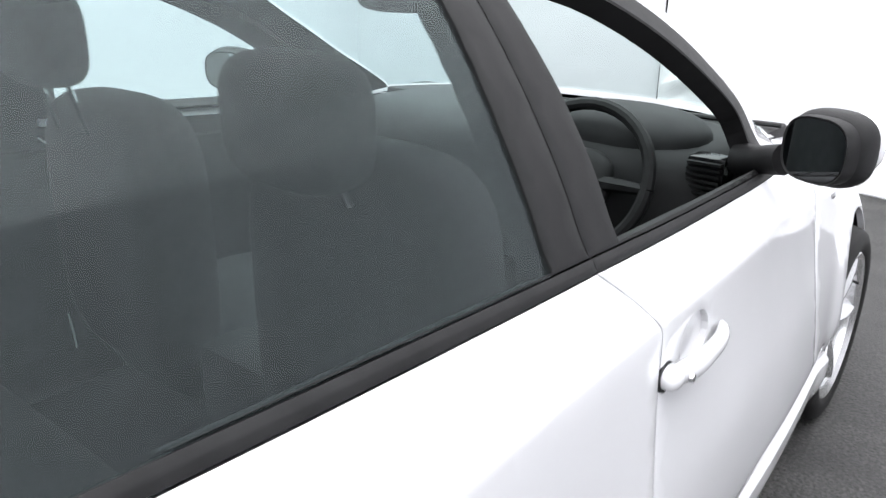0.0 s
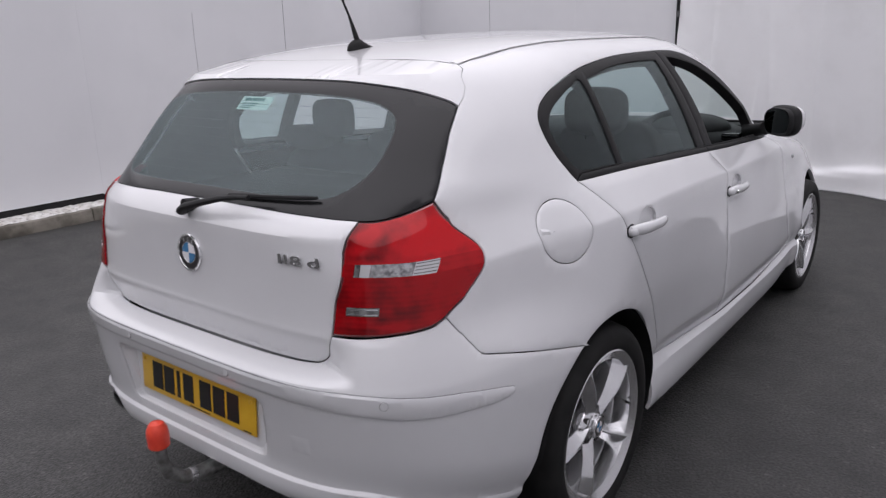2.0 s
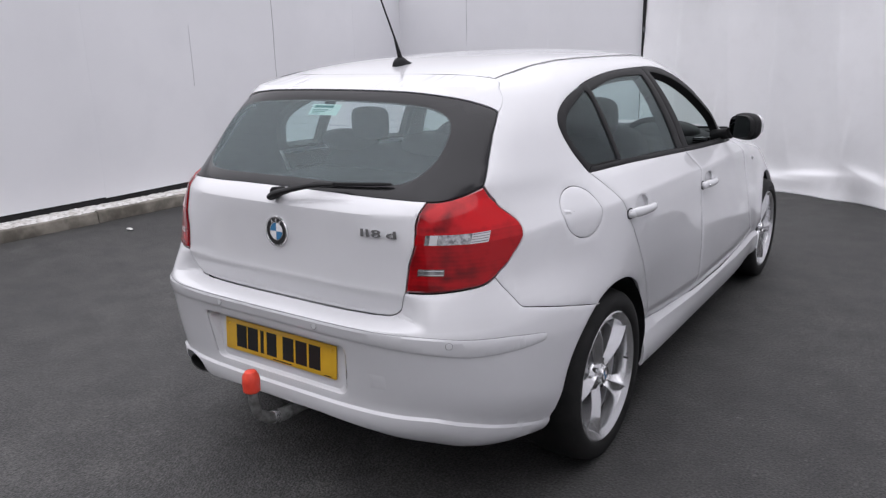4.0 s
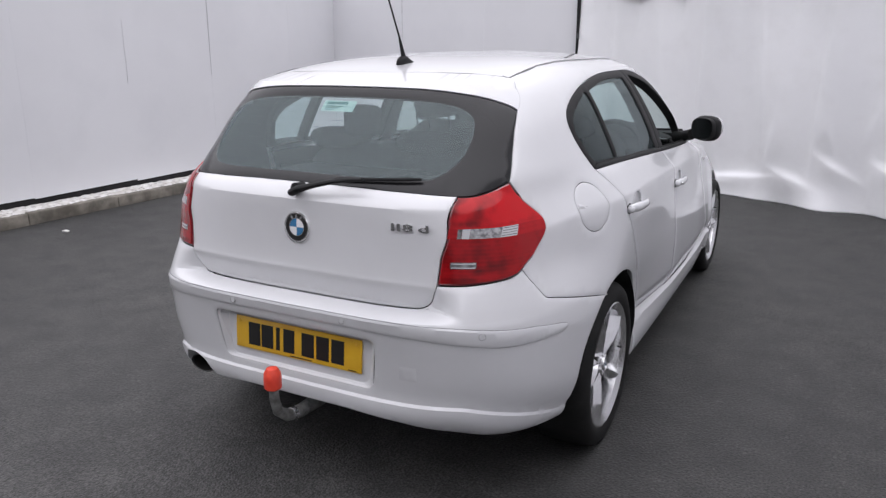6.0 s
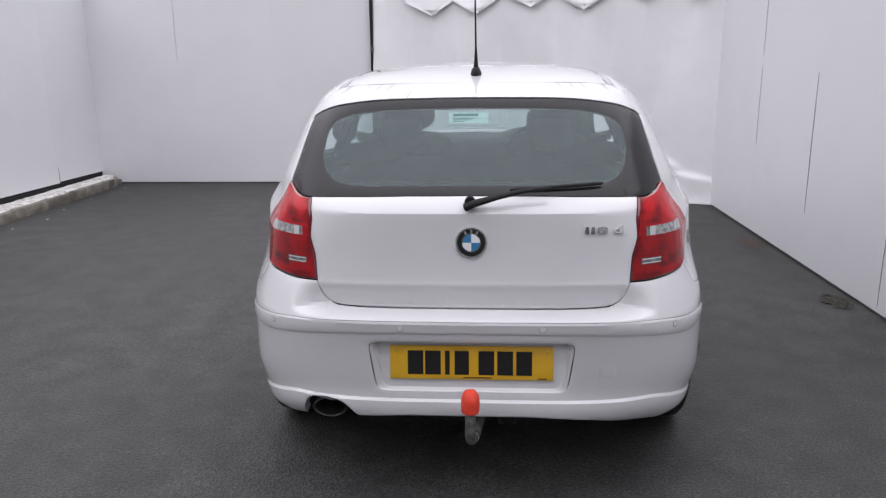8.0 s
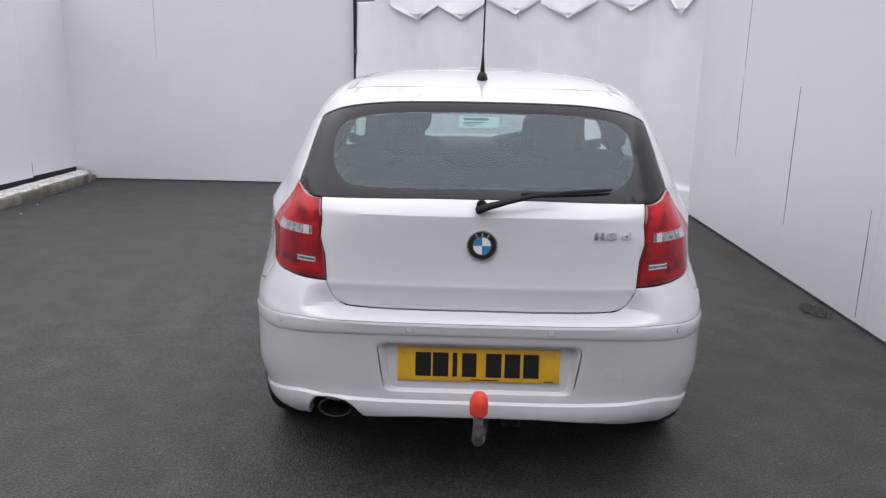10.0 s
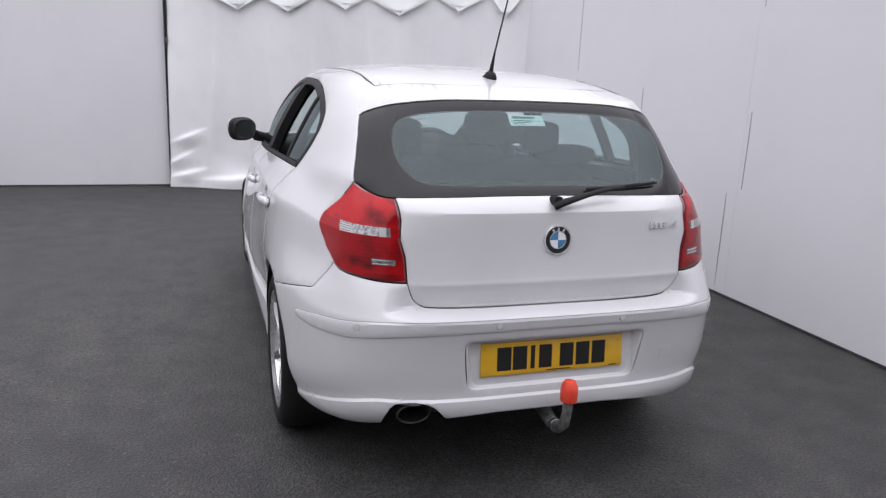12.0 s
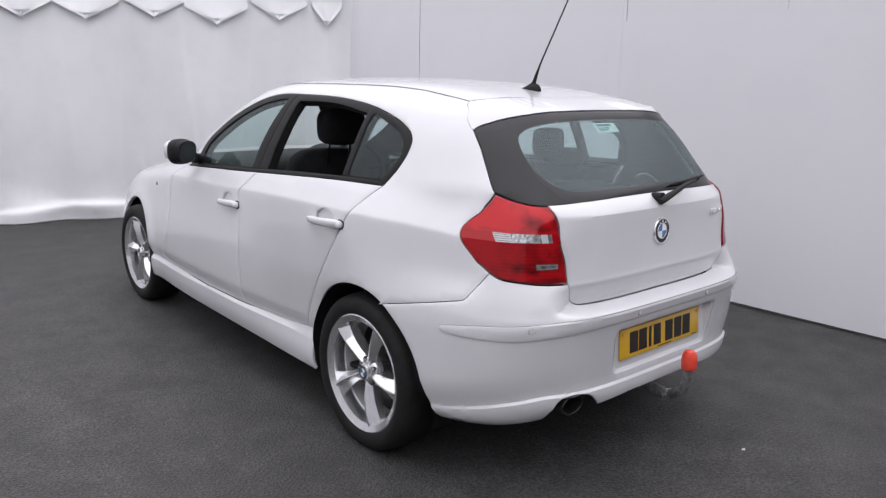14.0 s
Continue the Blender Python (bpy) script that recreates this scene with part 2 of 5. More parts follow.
def asphalt_material():
    m = material("asphalt", (0.05, 0.05, 0.052), 0.8)
    nt = m.node_tree
    b = nt.nodes["Principled BSDF"]
    co = nt.nodes.new("ShaderNodeTexCoord")
    tones = []
    for scale, detail, lo, hi, a, z in ((105.0, 5.0, 0.38, 0.70, (0.0195, 0.0192, 0.0188), (0.071, 0.070, 0.0685)), (0.55, 6.0, 0.35, 0.7, (0.78, 0.78, 0.78), (1.3, 1.3, 1.29)), (5.0, 8.0, 0.35, 0.7, (0.74, 0.74, 0.745), (1.24, 1.24, 1.22))):
        n = nt.nodes.new("ShaderNodeTexNoise")
        n.inputs["Scale"].default_value, n.inputs["Detail"].default_value = scale, detail
        nt.links.new(co.outputs["Object"], n.inputs["Vector"])
        r = nt.nodes.new("ShaderNodeValToRGB")
        r.color_ramp.elements[0].position, r.color_ramp.elements[1].position = lo, hi
        r.color_ramp.elements[0].color, r.color_ramp.elements[1].color = (*a, 1), (*z, 1)
        nt.links.new(n.outputs["Fac"], r.inputs["Fac"])
        tones.append((n, r.outputs["Color"]))
    out = tones[0][1]
    for _, tone in tones[1:]:
        mx = nt.nodes.new("ShaderNodeMix")
        mx.data_type, mx.blend_type = "RGBA", "MULTIPLY"
        mx.inputs["Factor"].default_value = 1.0
        nt.links.new(out, mx.inputs["A"])
        nt.links.new(tone, mx.inputs["B"])
        out = mx.outputs["Result"]
    grit = nt.nodes.new("ShaderNodeTexVoronoi")
    grit.inputs["Scale"].default_value = 95.0
    nt.links.new(co.outputs["Object"], grit.inputs["Vector"])
    pick = nt.nodes.new("ShaderNodeValToRGB")
    pick.color_ramp.elements[0].position, pick.color_ramp.elements[1].position = 0.88, 1.0
    pick.color_ramp.elements[0].color, pick.color_ramp.elements[1].color = (0, 0, 0, 1), (0.75, 0.75, 0.75, 1)
    nt.links.new(grit.outputs["Color"], pick.inputs["Fac"])
    sparse = nt.nodes.new("ShaderNodeMix")
    sparse.data_type = "RGBA"
    nt.links.new(pick.outputs["Color"], sparse.inputs["Factor"])
    nt.links.new(out, sparse.inputs["A"])
    sparse.inputs["B"].default_value = (0.115, 0.112, 0.108, 1)
    out = sparse.outputs["Result"]
    nt.links.new(out, b.inputs["Base Color"])
    v = nt.nodes.new("ShaderNodeTexVoronoi")
    v.inputs["Scale"].default_value = 105.0
    nt.links.new(co.outputs["Object"], v.inputs["Vector"])
    bp = nt.nodes.new("ShaderNodeBump")
    bp.inputs["Strength"].default_value, bp.inputs["Distance"].default_value = 1.0, 0.0035
    nt.links.new(v.outputs["Distance"], bp.inputs["Height"])
    nt.links.new(bp.outputs["Normal"], b.inputs["Normal"])
    rr = nt.nodes.new("ShaderNodeMapRange")
    rr.inputs["To Min"].default_value, rr.inputs["To Max"].default_value = 0.5, 0.85
    nt.links.new(tones[1][0].outputs["Fac"], rr.inputs["Value"])
    nt.links.new(rr.outputs["Result"], b.inputs["Roughness"])
    return m


ASPHALT = asphalt_material()


# ---- mesh helpers ----
def mesh_object(name, verts, faces, materials, parent=None, label="", slots=None, smooth=True):
    me = bpy.data.meshes.new(name)
    me.from_pydata([tuple(v) for v in verts], [], faces)
    for m in (materials if isinstance(materials, (list, tuple)) else [materials]):
        me.materials.append(m)
    if slots:
        me.polygons.foreach_set("material_index", slots)
    me.polygons.foreach_set("use_smooth", [smooth] * len(me.polygons))
    me.update()
    ob = new(name, me)
    ob.parent = parent
    return tagged(ob, label)


def part(name, bm, material_, parent, label="", angle=35):
    """Links a bmesh as one mesh object, smooth but for edges sharper than the angle."""
    bm.normal_update()
    for f in bm.faces:
        f.smooth = True
    for e in bm.edges:
        if len(e.link_faces) == 2 and e.calc_face_angle(0) > radians(angle):
            e.smooth = False
    me = bpy.data.meshes.new(name)
    bm.to_mesh(me)
    bm.free()
    for m in (material_ if isinstance(material_, (list, tuple)) else [material_]):
        me.materials.append(m)
    ob = new(name, me)
    ob.parent = parent
    return tagged(ob, label)


def block(x0, x1, y0, y1, z0, z1, bevel=0.0, segments=2):
    bm = bmesh.new()
    bmesh.ops.create_cube(bm, size=1)
    for v in bm.verts:
        v.co = Vector(((x0 + x1) / 2 + v.co.x * (x1 - x0), (y0 + y1) / 2 + v.co.y * (y1 - y0), (z0 + z1) / 2 + v.co.z * (z1 - z0)))
    if bevel:
        bmesh.ops.bevel(bm, geom=bm.edges[:], offset=bevel, segments=segments, profile=0.5, affect="EDGES")
    return bm


def turned(profile, segments=48, m=None, closed=False):
    """A body of revolution about x: profile holds (x, radius) pairs."""
    bm = bmesh.new()
    rings = []
    for x, r in profile:
        rings.append([bm.verts.new((x, r * math.cos(2 * math.pi * k / segments), r * math.sin(2 * math.pi * k / segments))) for k in range(segments)])
    pairs = list(zip(rings, rings[1:])) + ([(rings[-1], rings[0])] if closed else [])
    for a, b in pairs:
        for k in range(segments):
            bm.faces.new((a[k], a[(k + 1) % segments], b[(k + 1) % segments], b[k]))
    bmesh.ops.remove_doubles(bm, verts=bm.verts, dist=1e-5)
    bmesh.ops.recalc_face_normals(bm, faces=bm.faces)
    if m:
        bm.transform(m)
    return bm


def tube(points, radius, sides=10, flat=1.0):
    """A round bar along points; radius may be one number or one for each point."""
    bm = bmesh.new()
    pts = [Vector(p) for p in points]
    rad = radius if isinstance(radius, (list, tuple)) else [radius] * len(pts)
    rings = []
    for i, p in enumerate(pts):
        d = (pts[min(i + 1, len(pts) - 1)] - pts[max(i - 1, 0)]).normalized()
        side = d.cross(Vector((0, 0, 1)) if abs(d.z) < 0.9 else Vector((0, 1, 0))).normalized()
        up = side.cross(d)
        rings.append([bm.verts.new(p + rad[i] * (math.cos(2 * math.pi * k / sides) * side + flat * math.sin(2 * math.pi * k / sides) * up)) for k in range(sides)])
    for a, b in zip(rings, rings[1:]):
        for k in range(sides):
            bm.faces.new((a[k], a[(k + 1) % sides], b[(k + 1) % sides], b[k]))
    bm.faces.new(rings[0][::-1])
    bm.faces.new(rings[-1])
    bmesh.ops.recalc_face_normals(bm, faces=bm.faces)
    return bm


def blob(cx, cy, cz, rx, ry, rz, power=3.0, nu=28, nv=16):
    """A rounded cushion: a superellipsoid."""
    bm = bmesh.new()

    def sp(v, e):
        return math.copysign(abs(v) ** e, v)
    e = 2 / power
    rings = []
    for j in range(1, nv):
        t = -math.pi / 2 + math.pi * j / nv
        rings.append([bm.verts.new((cx + rx * sp(math.cos(t), e) * sp(math.cos(2 * math.pi * k / nu), e), cy + ry * sp(math.cos(t), e) * sp(math.sin(2 * math.pi * k / nu), e), cz + rz * sp(math.sin(t), e))) for k in range(nu)])
    lo, hi = bm.verts.new((cx, cy, cz - rz)), bm.verts.new((cx, cy, cz + rz))
    for a, b in zip(rings, rings[1:]):
        for k in range(nu):
            bm.faces.new((a[k], a[(k + 1) % nu], b[(k + 1) % nu], b[k]))
    for k in range(nu):
        bm.faces.new((lo, rings[0][(k + 1) % nu], rings[0][k]))
        bm.faces.new((hi, rings[-1][k], rings[-1][(k + 1) % nu]))
    return bm


def join_bm(*parts):
    bm = bmesh.new()
    for p in parts:
        me = bpy.data.meshes.new("joined")
        p.to_mesh(me)
        p.free()
        bm.from_mesh(me)
        bpy.data.meshes.remove(me)
    return bm


# ---- the car's body lines: level outlines from sill to roof ----
def curve_of(pairs):
    """A smooth, monotone curve through (key, value) pairs."""
    k = [p[0] for p in pairs]
    v = [p[1] for p in pairs]
    d = [(v[i + 1] - v[i]) / (k[i + 1] - k[i]) for i in range(len(k) - 1)]
    m = [d[0]] + [0 if d[i - 1] * d[i] <= 0 else 2 * d[i - 1] * d[i] / (d[i - 1] + d[i]) for i in range(1, len(d))] + [d[-1]]

    def at(q):
        if q <= k[0]:
            return v[0] + m[0] * (q - k[0])
        if q >= k[-1]:
            return v[-1] + m[-1] * (q - k[-1])
        i = 0
        while q > k[i + 1]:
            i += 1
        h = k[i + 1] - k[i]
        t = (q - k[i]) / h
        return (v[i] * (1 + 2 * t) * (1 - t) ** 2 + h * m[i] * t * (1 - t) ** 2 + v[i + 1] * t * t * (3 - 2 * t) + h * m[i + 1] * t * t * (t - 1))
    return at


SIDE = [(0.18, 0.800), (0.215, 0.826), (0.25, 0.842), (0.31, 0.853), (0.350, 0.854), (0.366, 0.839), (0.435, 0.862), (0.45, 0.865), (0.62, 0.874), (0.75, 0.863), (0.85, 0.852), (0.915, 0.8455), (0.93, 0.837), (0.98, 0.804), (1.04, 0.772),
        (1.10, 0.75), (1.20, 0.70), (1.30, 0.64), (1.345, 0.605), (1.37, 0.580), (1.395, 0.545), (1.415, 0.49), (1.435, 0.37), (1.449, 0.2), (1.456, 0.01)]
TAIL = [(0.18, -0.70), (0.25, -0.76), (0.30, -0.805), (0.335, -0.836), (0.37, -0.852), (0.402, -0.853), (0.416, -0.842), (0.50, -0.850), (0.58, -0.861), (0.64, -0.872), (0.672, -0.877), (0.682, -0.855),
        (0.690, -0.804), (0.694, -0.788), (0.700, -0.784), (0.772, -0.8045), (0.784, -0.802), (0.91, -0.792), (0.995, -0.789), (1.005, -0.784), (1.045, -0.745), (1.10, -0.70), (1.20, -0.61), (1.30, -0.51), (1.345, -0.47),
        (1.36, -0.41), (1.38, -0.30), (1.40, -0.17), (1.42, 0.0), (1.435, 0.18), (1.449, 0.45), (1.456, 0.75)]
NOSE = [(0.18, 3.25), (0.3, 3.38), (0.5, 3.42), (0.65, 3.40), (0.75, 3.30), (0.82, 3.1), (0.88, 2.85), (0.93, 2.6), (0.97, 2.4), (1.0, 2.28),
        (1.1, 2.07), (1.2, 1.86), (1.3, 1.65), (1.36, 1.49), (1.39, 1.39), (1.415, 1.26), (1.435, 1.11), (1.456, 0.80)]
# the bumper's corners, behind the rear wheels
SIDE_REAR = [(0.18, 0.735), (0.235, 0.778), (0.29, 0.815), (0.35, 0.846), (0.40, 0.860), (0.404, 0.8605), (0.415, 0.8585), (0.45, 0.872), (0.52, 0.885), (0.62, 0.882), (0.70, 0.872), (0.75, 0.868)]
# heights of two creases along the car: the flank's shoulder line and the bumper's lip
SHOULDER = [(-0.5, 0.924), (-0.2, 0.946), (0.3, 0.948), (0.7, 0.938), (1.2, 0.915), (1.9, 0.893), (2.66, 0.80), (3.3, 0.68)]
LIP_LINE = [(-0.90, 0.399), (-0.79, 0.396), (-0.724, 0.376), (-0.597, 0.338), (-0.445, 0.306), (-0.35, 0.296)]
MID = [(0.18, 1.0), (1.2, 1.0), (1.456, 0.76)]
side_of, tail_of, nose_of, mid_of = curve_of(SIDE), curve_of(TAIL), curve_of(NOSE), curve_of(MID)
side_rear_of, shoulder_of, lip_of = curve_of(SIDE_REAR), curve_of(SHOULDER), curve_of(LIP_LINE)
U_REAR, U_SIDE = 0.85, 1.8
U_HALF = U_REAR + U_SIDE
WHEEL_R, WHEEL_F = (-0.04, 0.315), (2.60, 0.315)
ARCH = 0.36


def ramp(v, lo, hi):
    t = min(1.0, max(0.0, (v - lo) / (hi - lo)))
    return t * t * (3 - 2 * t)


def power_rear(z):
    return 4.6 + 0.9 * ramp(z, 1.1, 1.3)


def power_front(z):
    return 4.8 - 1.4 * ramp(z, 0.8, 1.0)


def narrowing(y, z):
    """The flanks draw in towards the nose, less at the wheel arches, which stand proud."""
    t = max(0.0, y - 0.1)
    k = 1 - 0.047 * t * t / (t + 0.3) * (0.25 + 0.75 * ramp(z, 0.35, 0.8))
    # the doors draw in towards the rear wheel
    k -= 0.045 * ramp(y, -0.1, 0.25) * (1 - ramp(y, 0.3, 1.1)) * (1 - ramp(z, 0.42, 0.86)) * ramp(z, 0.20, 0.42)
    r = math.hypot(y - WHEEL_F[0], z - WHEEL_F[1])
    k += 0.016 * math.exp(-((r - 0.36) / 0.07) ** 2) * (1 - ramp(z, 0.66, 0.82))
    k -= 0.028 * ramp(y, 1.6, 2.5)
    # the corners round in at the tail lamps
    k -= 0.034 * ramp(-y, 0.08, 0.44) * (1 - ramp(-y, 0.52, 0.68)) * ramp(z, 0.66, 0.82) * (1 - ramp(z, 1.0, 1.08))
    return k


TAIL_SMOOTH = [(0.18, -0.70), (0.30, -0.82), (0.40, -0.848), (0.55, -0.857), (0.66, -0.868), (0.70, -0.854), (0.75, -0.829), (0.788, -0.810), (0.83, -0.802), (0.91, -0.792), (1.0, -0.785), (1.045, -0.745), (1.10, -0.70)]
tail_smooth_of = curve_of(TAIL_SMOOTH)


def tail_end(u, z):
    """How far back the outline reaches: stepped across the tail, even along the flanks."""
    if z > 1.05:
        return tail_of(z)
    w = 1 - ramp(u, 0.75, 1.25)
    w += (1 - ramp(u, 0.455, 0.60) - w) * ramp(z, 0.64, 0.68)
    return tail_smooth_of(z) + (tail_of(z) - tail_smooth_of(z)) * w


def skin(u, z):
    """The skin: u runs from the tail's middle (0) round the right flank to the nose's middle; minus u is the left side."""
    sg, u = (1, u) if u >= 0 else (-1, -u)
    c = mid_of(z)
    front = u > U_HALF
    if front:
        u = 2 * U_HALF - u
    n, end = (power_front(z), nose_of(z)) if front else (power_rear(z), tail_end(u, z))
    dx, dy = (u / U_REAR, 1.0) if u < U_REAR else (1.0, max(0.0, (U_HALF - u) / U_SIDE))
    s = (dx ** n + dy ** n) ** (-1 / n)
    y = c + (end - c) * dy * s
    if z < 0.7 and y < 0:
        low = z + (0.409 - lip_of(max(-0.9, min(-0.35, 1 - 1.85 * dy * s)))) * (1 - ramp(z, 0.42, 0.6)) * ramp(z, 0.2, 0.3)
        mix = max(ramp(z, 0.58, 0.7), 1 - ramp(-y, 0.0, 0.22))
        a = side_rear_of(low) * (1 - mix) + side_of(z) * mix
        y = c + (tail_end(u, low) - c) * dy * s
    else:
        a = side_of(z + (0.924 - shoulder_of(max(-0.5, min(3.3, y)))) * ramp(z, 0.72, 0.88) * (1 - ramp(z, 1.0, 1.12)))
    return Vector((sg * a * dx * s * narrowing(y, z), y, z))


def S(y, z):
    """Chart point on the right flank at y along and z up."""
    c = mid_of(z)
    front = y > c
    n, u = (power_front(z) if front else power_rear(z)), 1.6
    for _ in range(12):
        end = nose_of(z) if front else tail_end(u, z)
        b = min(0.9999, (y - c) / (end - c))
        a = (1 - b ** n) ** (1 / n)
        u = U_REAR * a / b if a < b else U_HALF - U_SIDE * b / a
    return (2 * U_HALF - u if front else u, z)


def R(x, z):
    """Chart point on the tail at x across and z up."""
    a, n = min(0.9999, abs(x) / side_of(z)), power_rear(z)
    b = (1 - a ** n) ** (1 / n)
    u = U_REAR * a / b if a < b else U_HALF - U_SIDE * b / a
    return (math.copysign(u, x), z)


def F(x, z):
    """Chart point on the nose at x across and z up."""
    a, n = min(0.9999, abs(x) / side_of(z)), power_front(z)
    b = (1 - a ** n) ** (1 / n)
    u = U_REAR * a / b if a < b else U_HALF - U_SIDE * b / a
    return (2 * U_HALF - u, z)


def roof_height(x, y):
    lo, hi = 1.15, 1.456
    for _ in range(40):
        z = (lo + hi) / 2
        c = mid_of(z)
        end, n = (nose_of(z), power_front(z)) if y > c else (tail_of(z), power_rear(z))
        inside = (abs(x) / max(1e-4, side_of(z) * narrowing(y, z))) ** n + max(0.0, (y - c) / (end - c)) ** n < 1
        lo, hi = (z, hi) if inside else (lo, z)
    return lo


def roof_chart(x, y):
    return Vector((x, y, roof_height(x, y)))


def flip(loop):
    """The same outline on the left flank."""
    return [(-u, z) for u, z in loop][::-1]


def smooth(points, n=6):
    """A rounded line through chart points."""
    out = []
    p = [np.array(q) for q in points]
    for i in range(len(p) - 1):
        a, b, c, d = p[max(i - 1, 0)], p[i], p[i + 1], p[min(i + 2, len(p) - 1)]
        for k in range(n):
            t = k / n
            out.append(tuple(0.5 * (2 * b + (c - a) * t + (2 * a - 5 * b + 4 * c - d) * t * t + (3 * b - a - 3 * c + d) * t ** 3)))
    out.append(tuple(p[-1]))
    return out


def SS(points, n=6):
    """A rounded line on the right flank through (y, z) points."""
    return [S(y, z) for y, z in smooth(points, n)]


def SP(points, n=8):
    """Straight stretches on the right flank between (y, z) points."""
    out = [S(y0 + (y1 - y0) * k / n, z0 + (z1 - z0) * k / n) for (y0, z0), (y1, z1) in zip(points, points[1:]) for k in range(n)]
    return out + [S(*points[-1])]


def arc(centre, r, a0, a1, n=20):
    """Chart points of a wheel arch on the right flank, from angle a0 to a1 (degrees, 0 ahead, 90 up)."""
    return [S(centre[0] + r * math.cos(radians(a0 + (a1 - a0) * k / n)), centre[1] + r * math.sin(radians(a0 + (a1 - a0) * k / n))) for k in range(n + 1)]


def dense(loop, step):
    out = []
    for (x0, y0), (x1, y1) in zip(loop, loop[1:] + loop[:1]):
        d = math.hypot(x1 - x0, y1 - y0)
        if d < 1e-6:
            continue
        k = max(1, int(math.ceil(d / step)))
        out += [(x0 + (x1 - x0) * i / k, y0 + (y1 - y0) * i / k) for i in range(k)]
    return out


def area2(loop):
    return sum(x0 * y1 - x1 * y0 for (x0, y0), (x1, y1) in zip(loop, loop[1:] + loop[:1]))


def shrunk(loop, d):
    """The outline drawn in by d (the loop runs counter-clockwise)."""
    out = []
    n = len(loop)
    for i in range(n):
        (ax, ay), (bx, by), (cx, cy) = loop[i - 1], loop[i], loop[(i + 1) % n]
        e1, e2 = Vector((bx - ax, by - ay)).normalized(), Vector((cx - bx, cy - by)).normalized()
        m = Vector((-(e1.y + e2.y), e1.x + e2.x))
        if m.length < 1e-6:
            m = Vector((-e1.y, e1.x))
        m.normalize()
        k = max(0.5, m.dot(Vector((-e1.y, e1.x))))
        out.append((bx + m.x * d / k, by + m.y * d / k))
    return out


def inside_mask(pts, loop):
    """Which points lie inside the outline."""
    x, y = pts[:, 0], pts[:, 1]
    res = np.zeros(len(pts), bool)
    for (x0, y0), (x1, y1) in zip(loop, loop[1:] + loop[:1]):
        if y0 == y1:
            continue
        c = ((y0 > y) != (y1 > y)) & (x < (x1 - x0) * (y - y0) / (y1 - y0) + x0)
        res ^= c
    return res


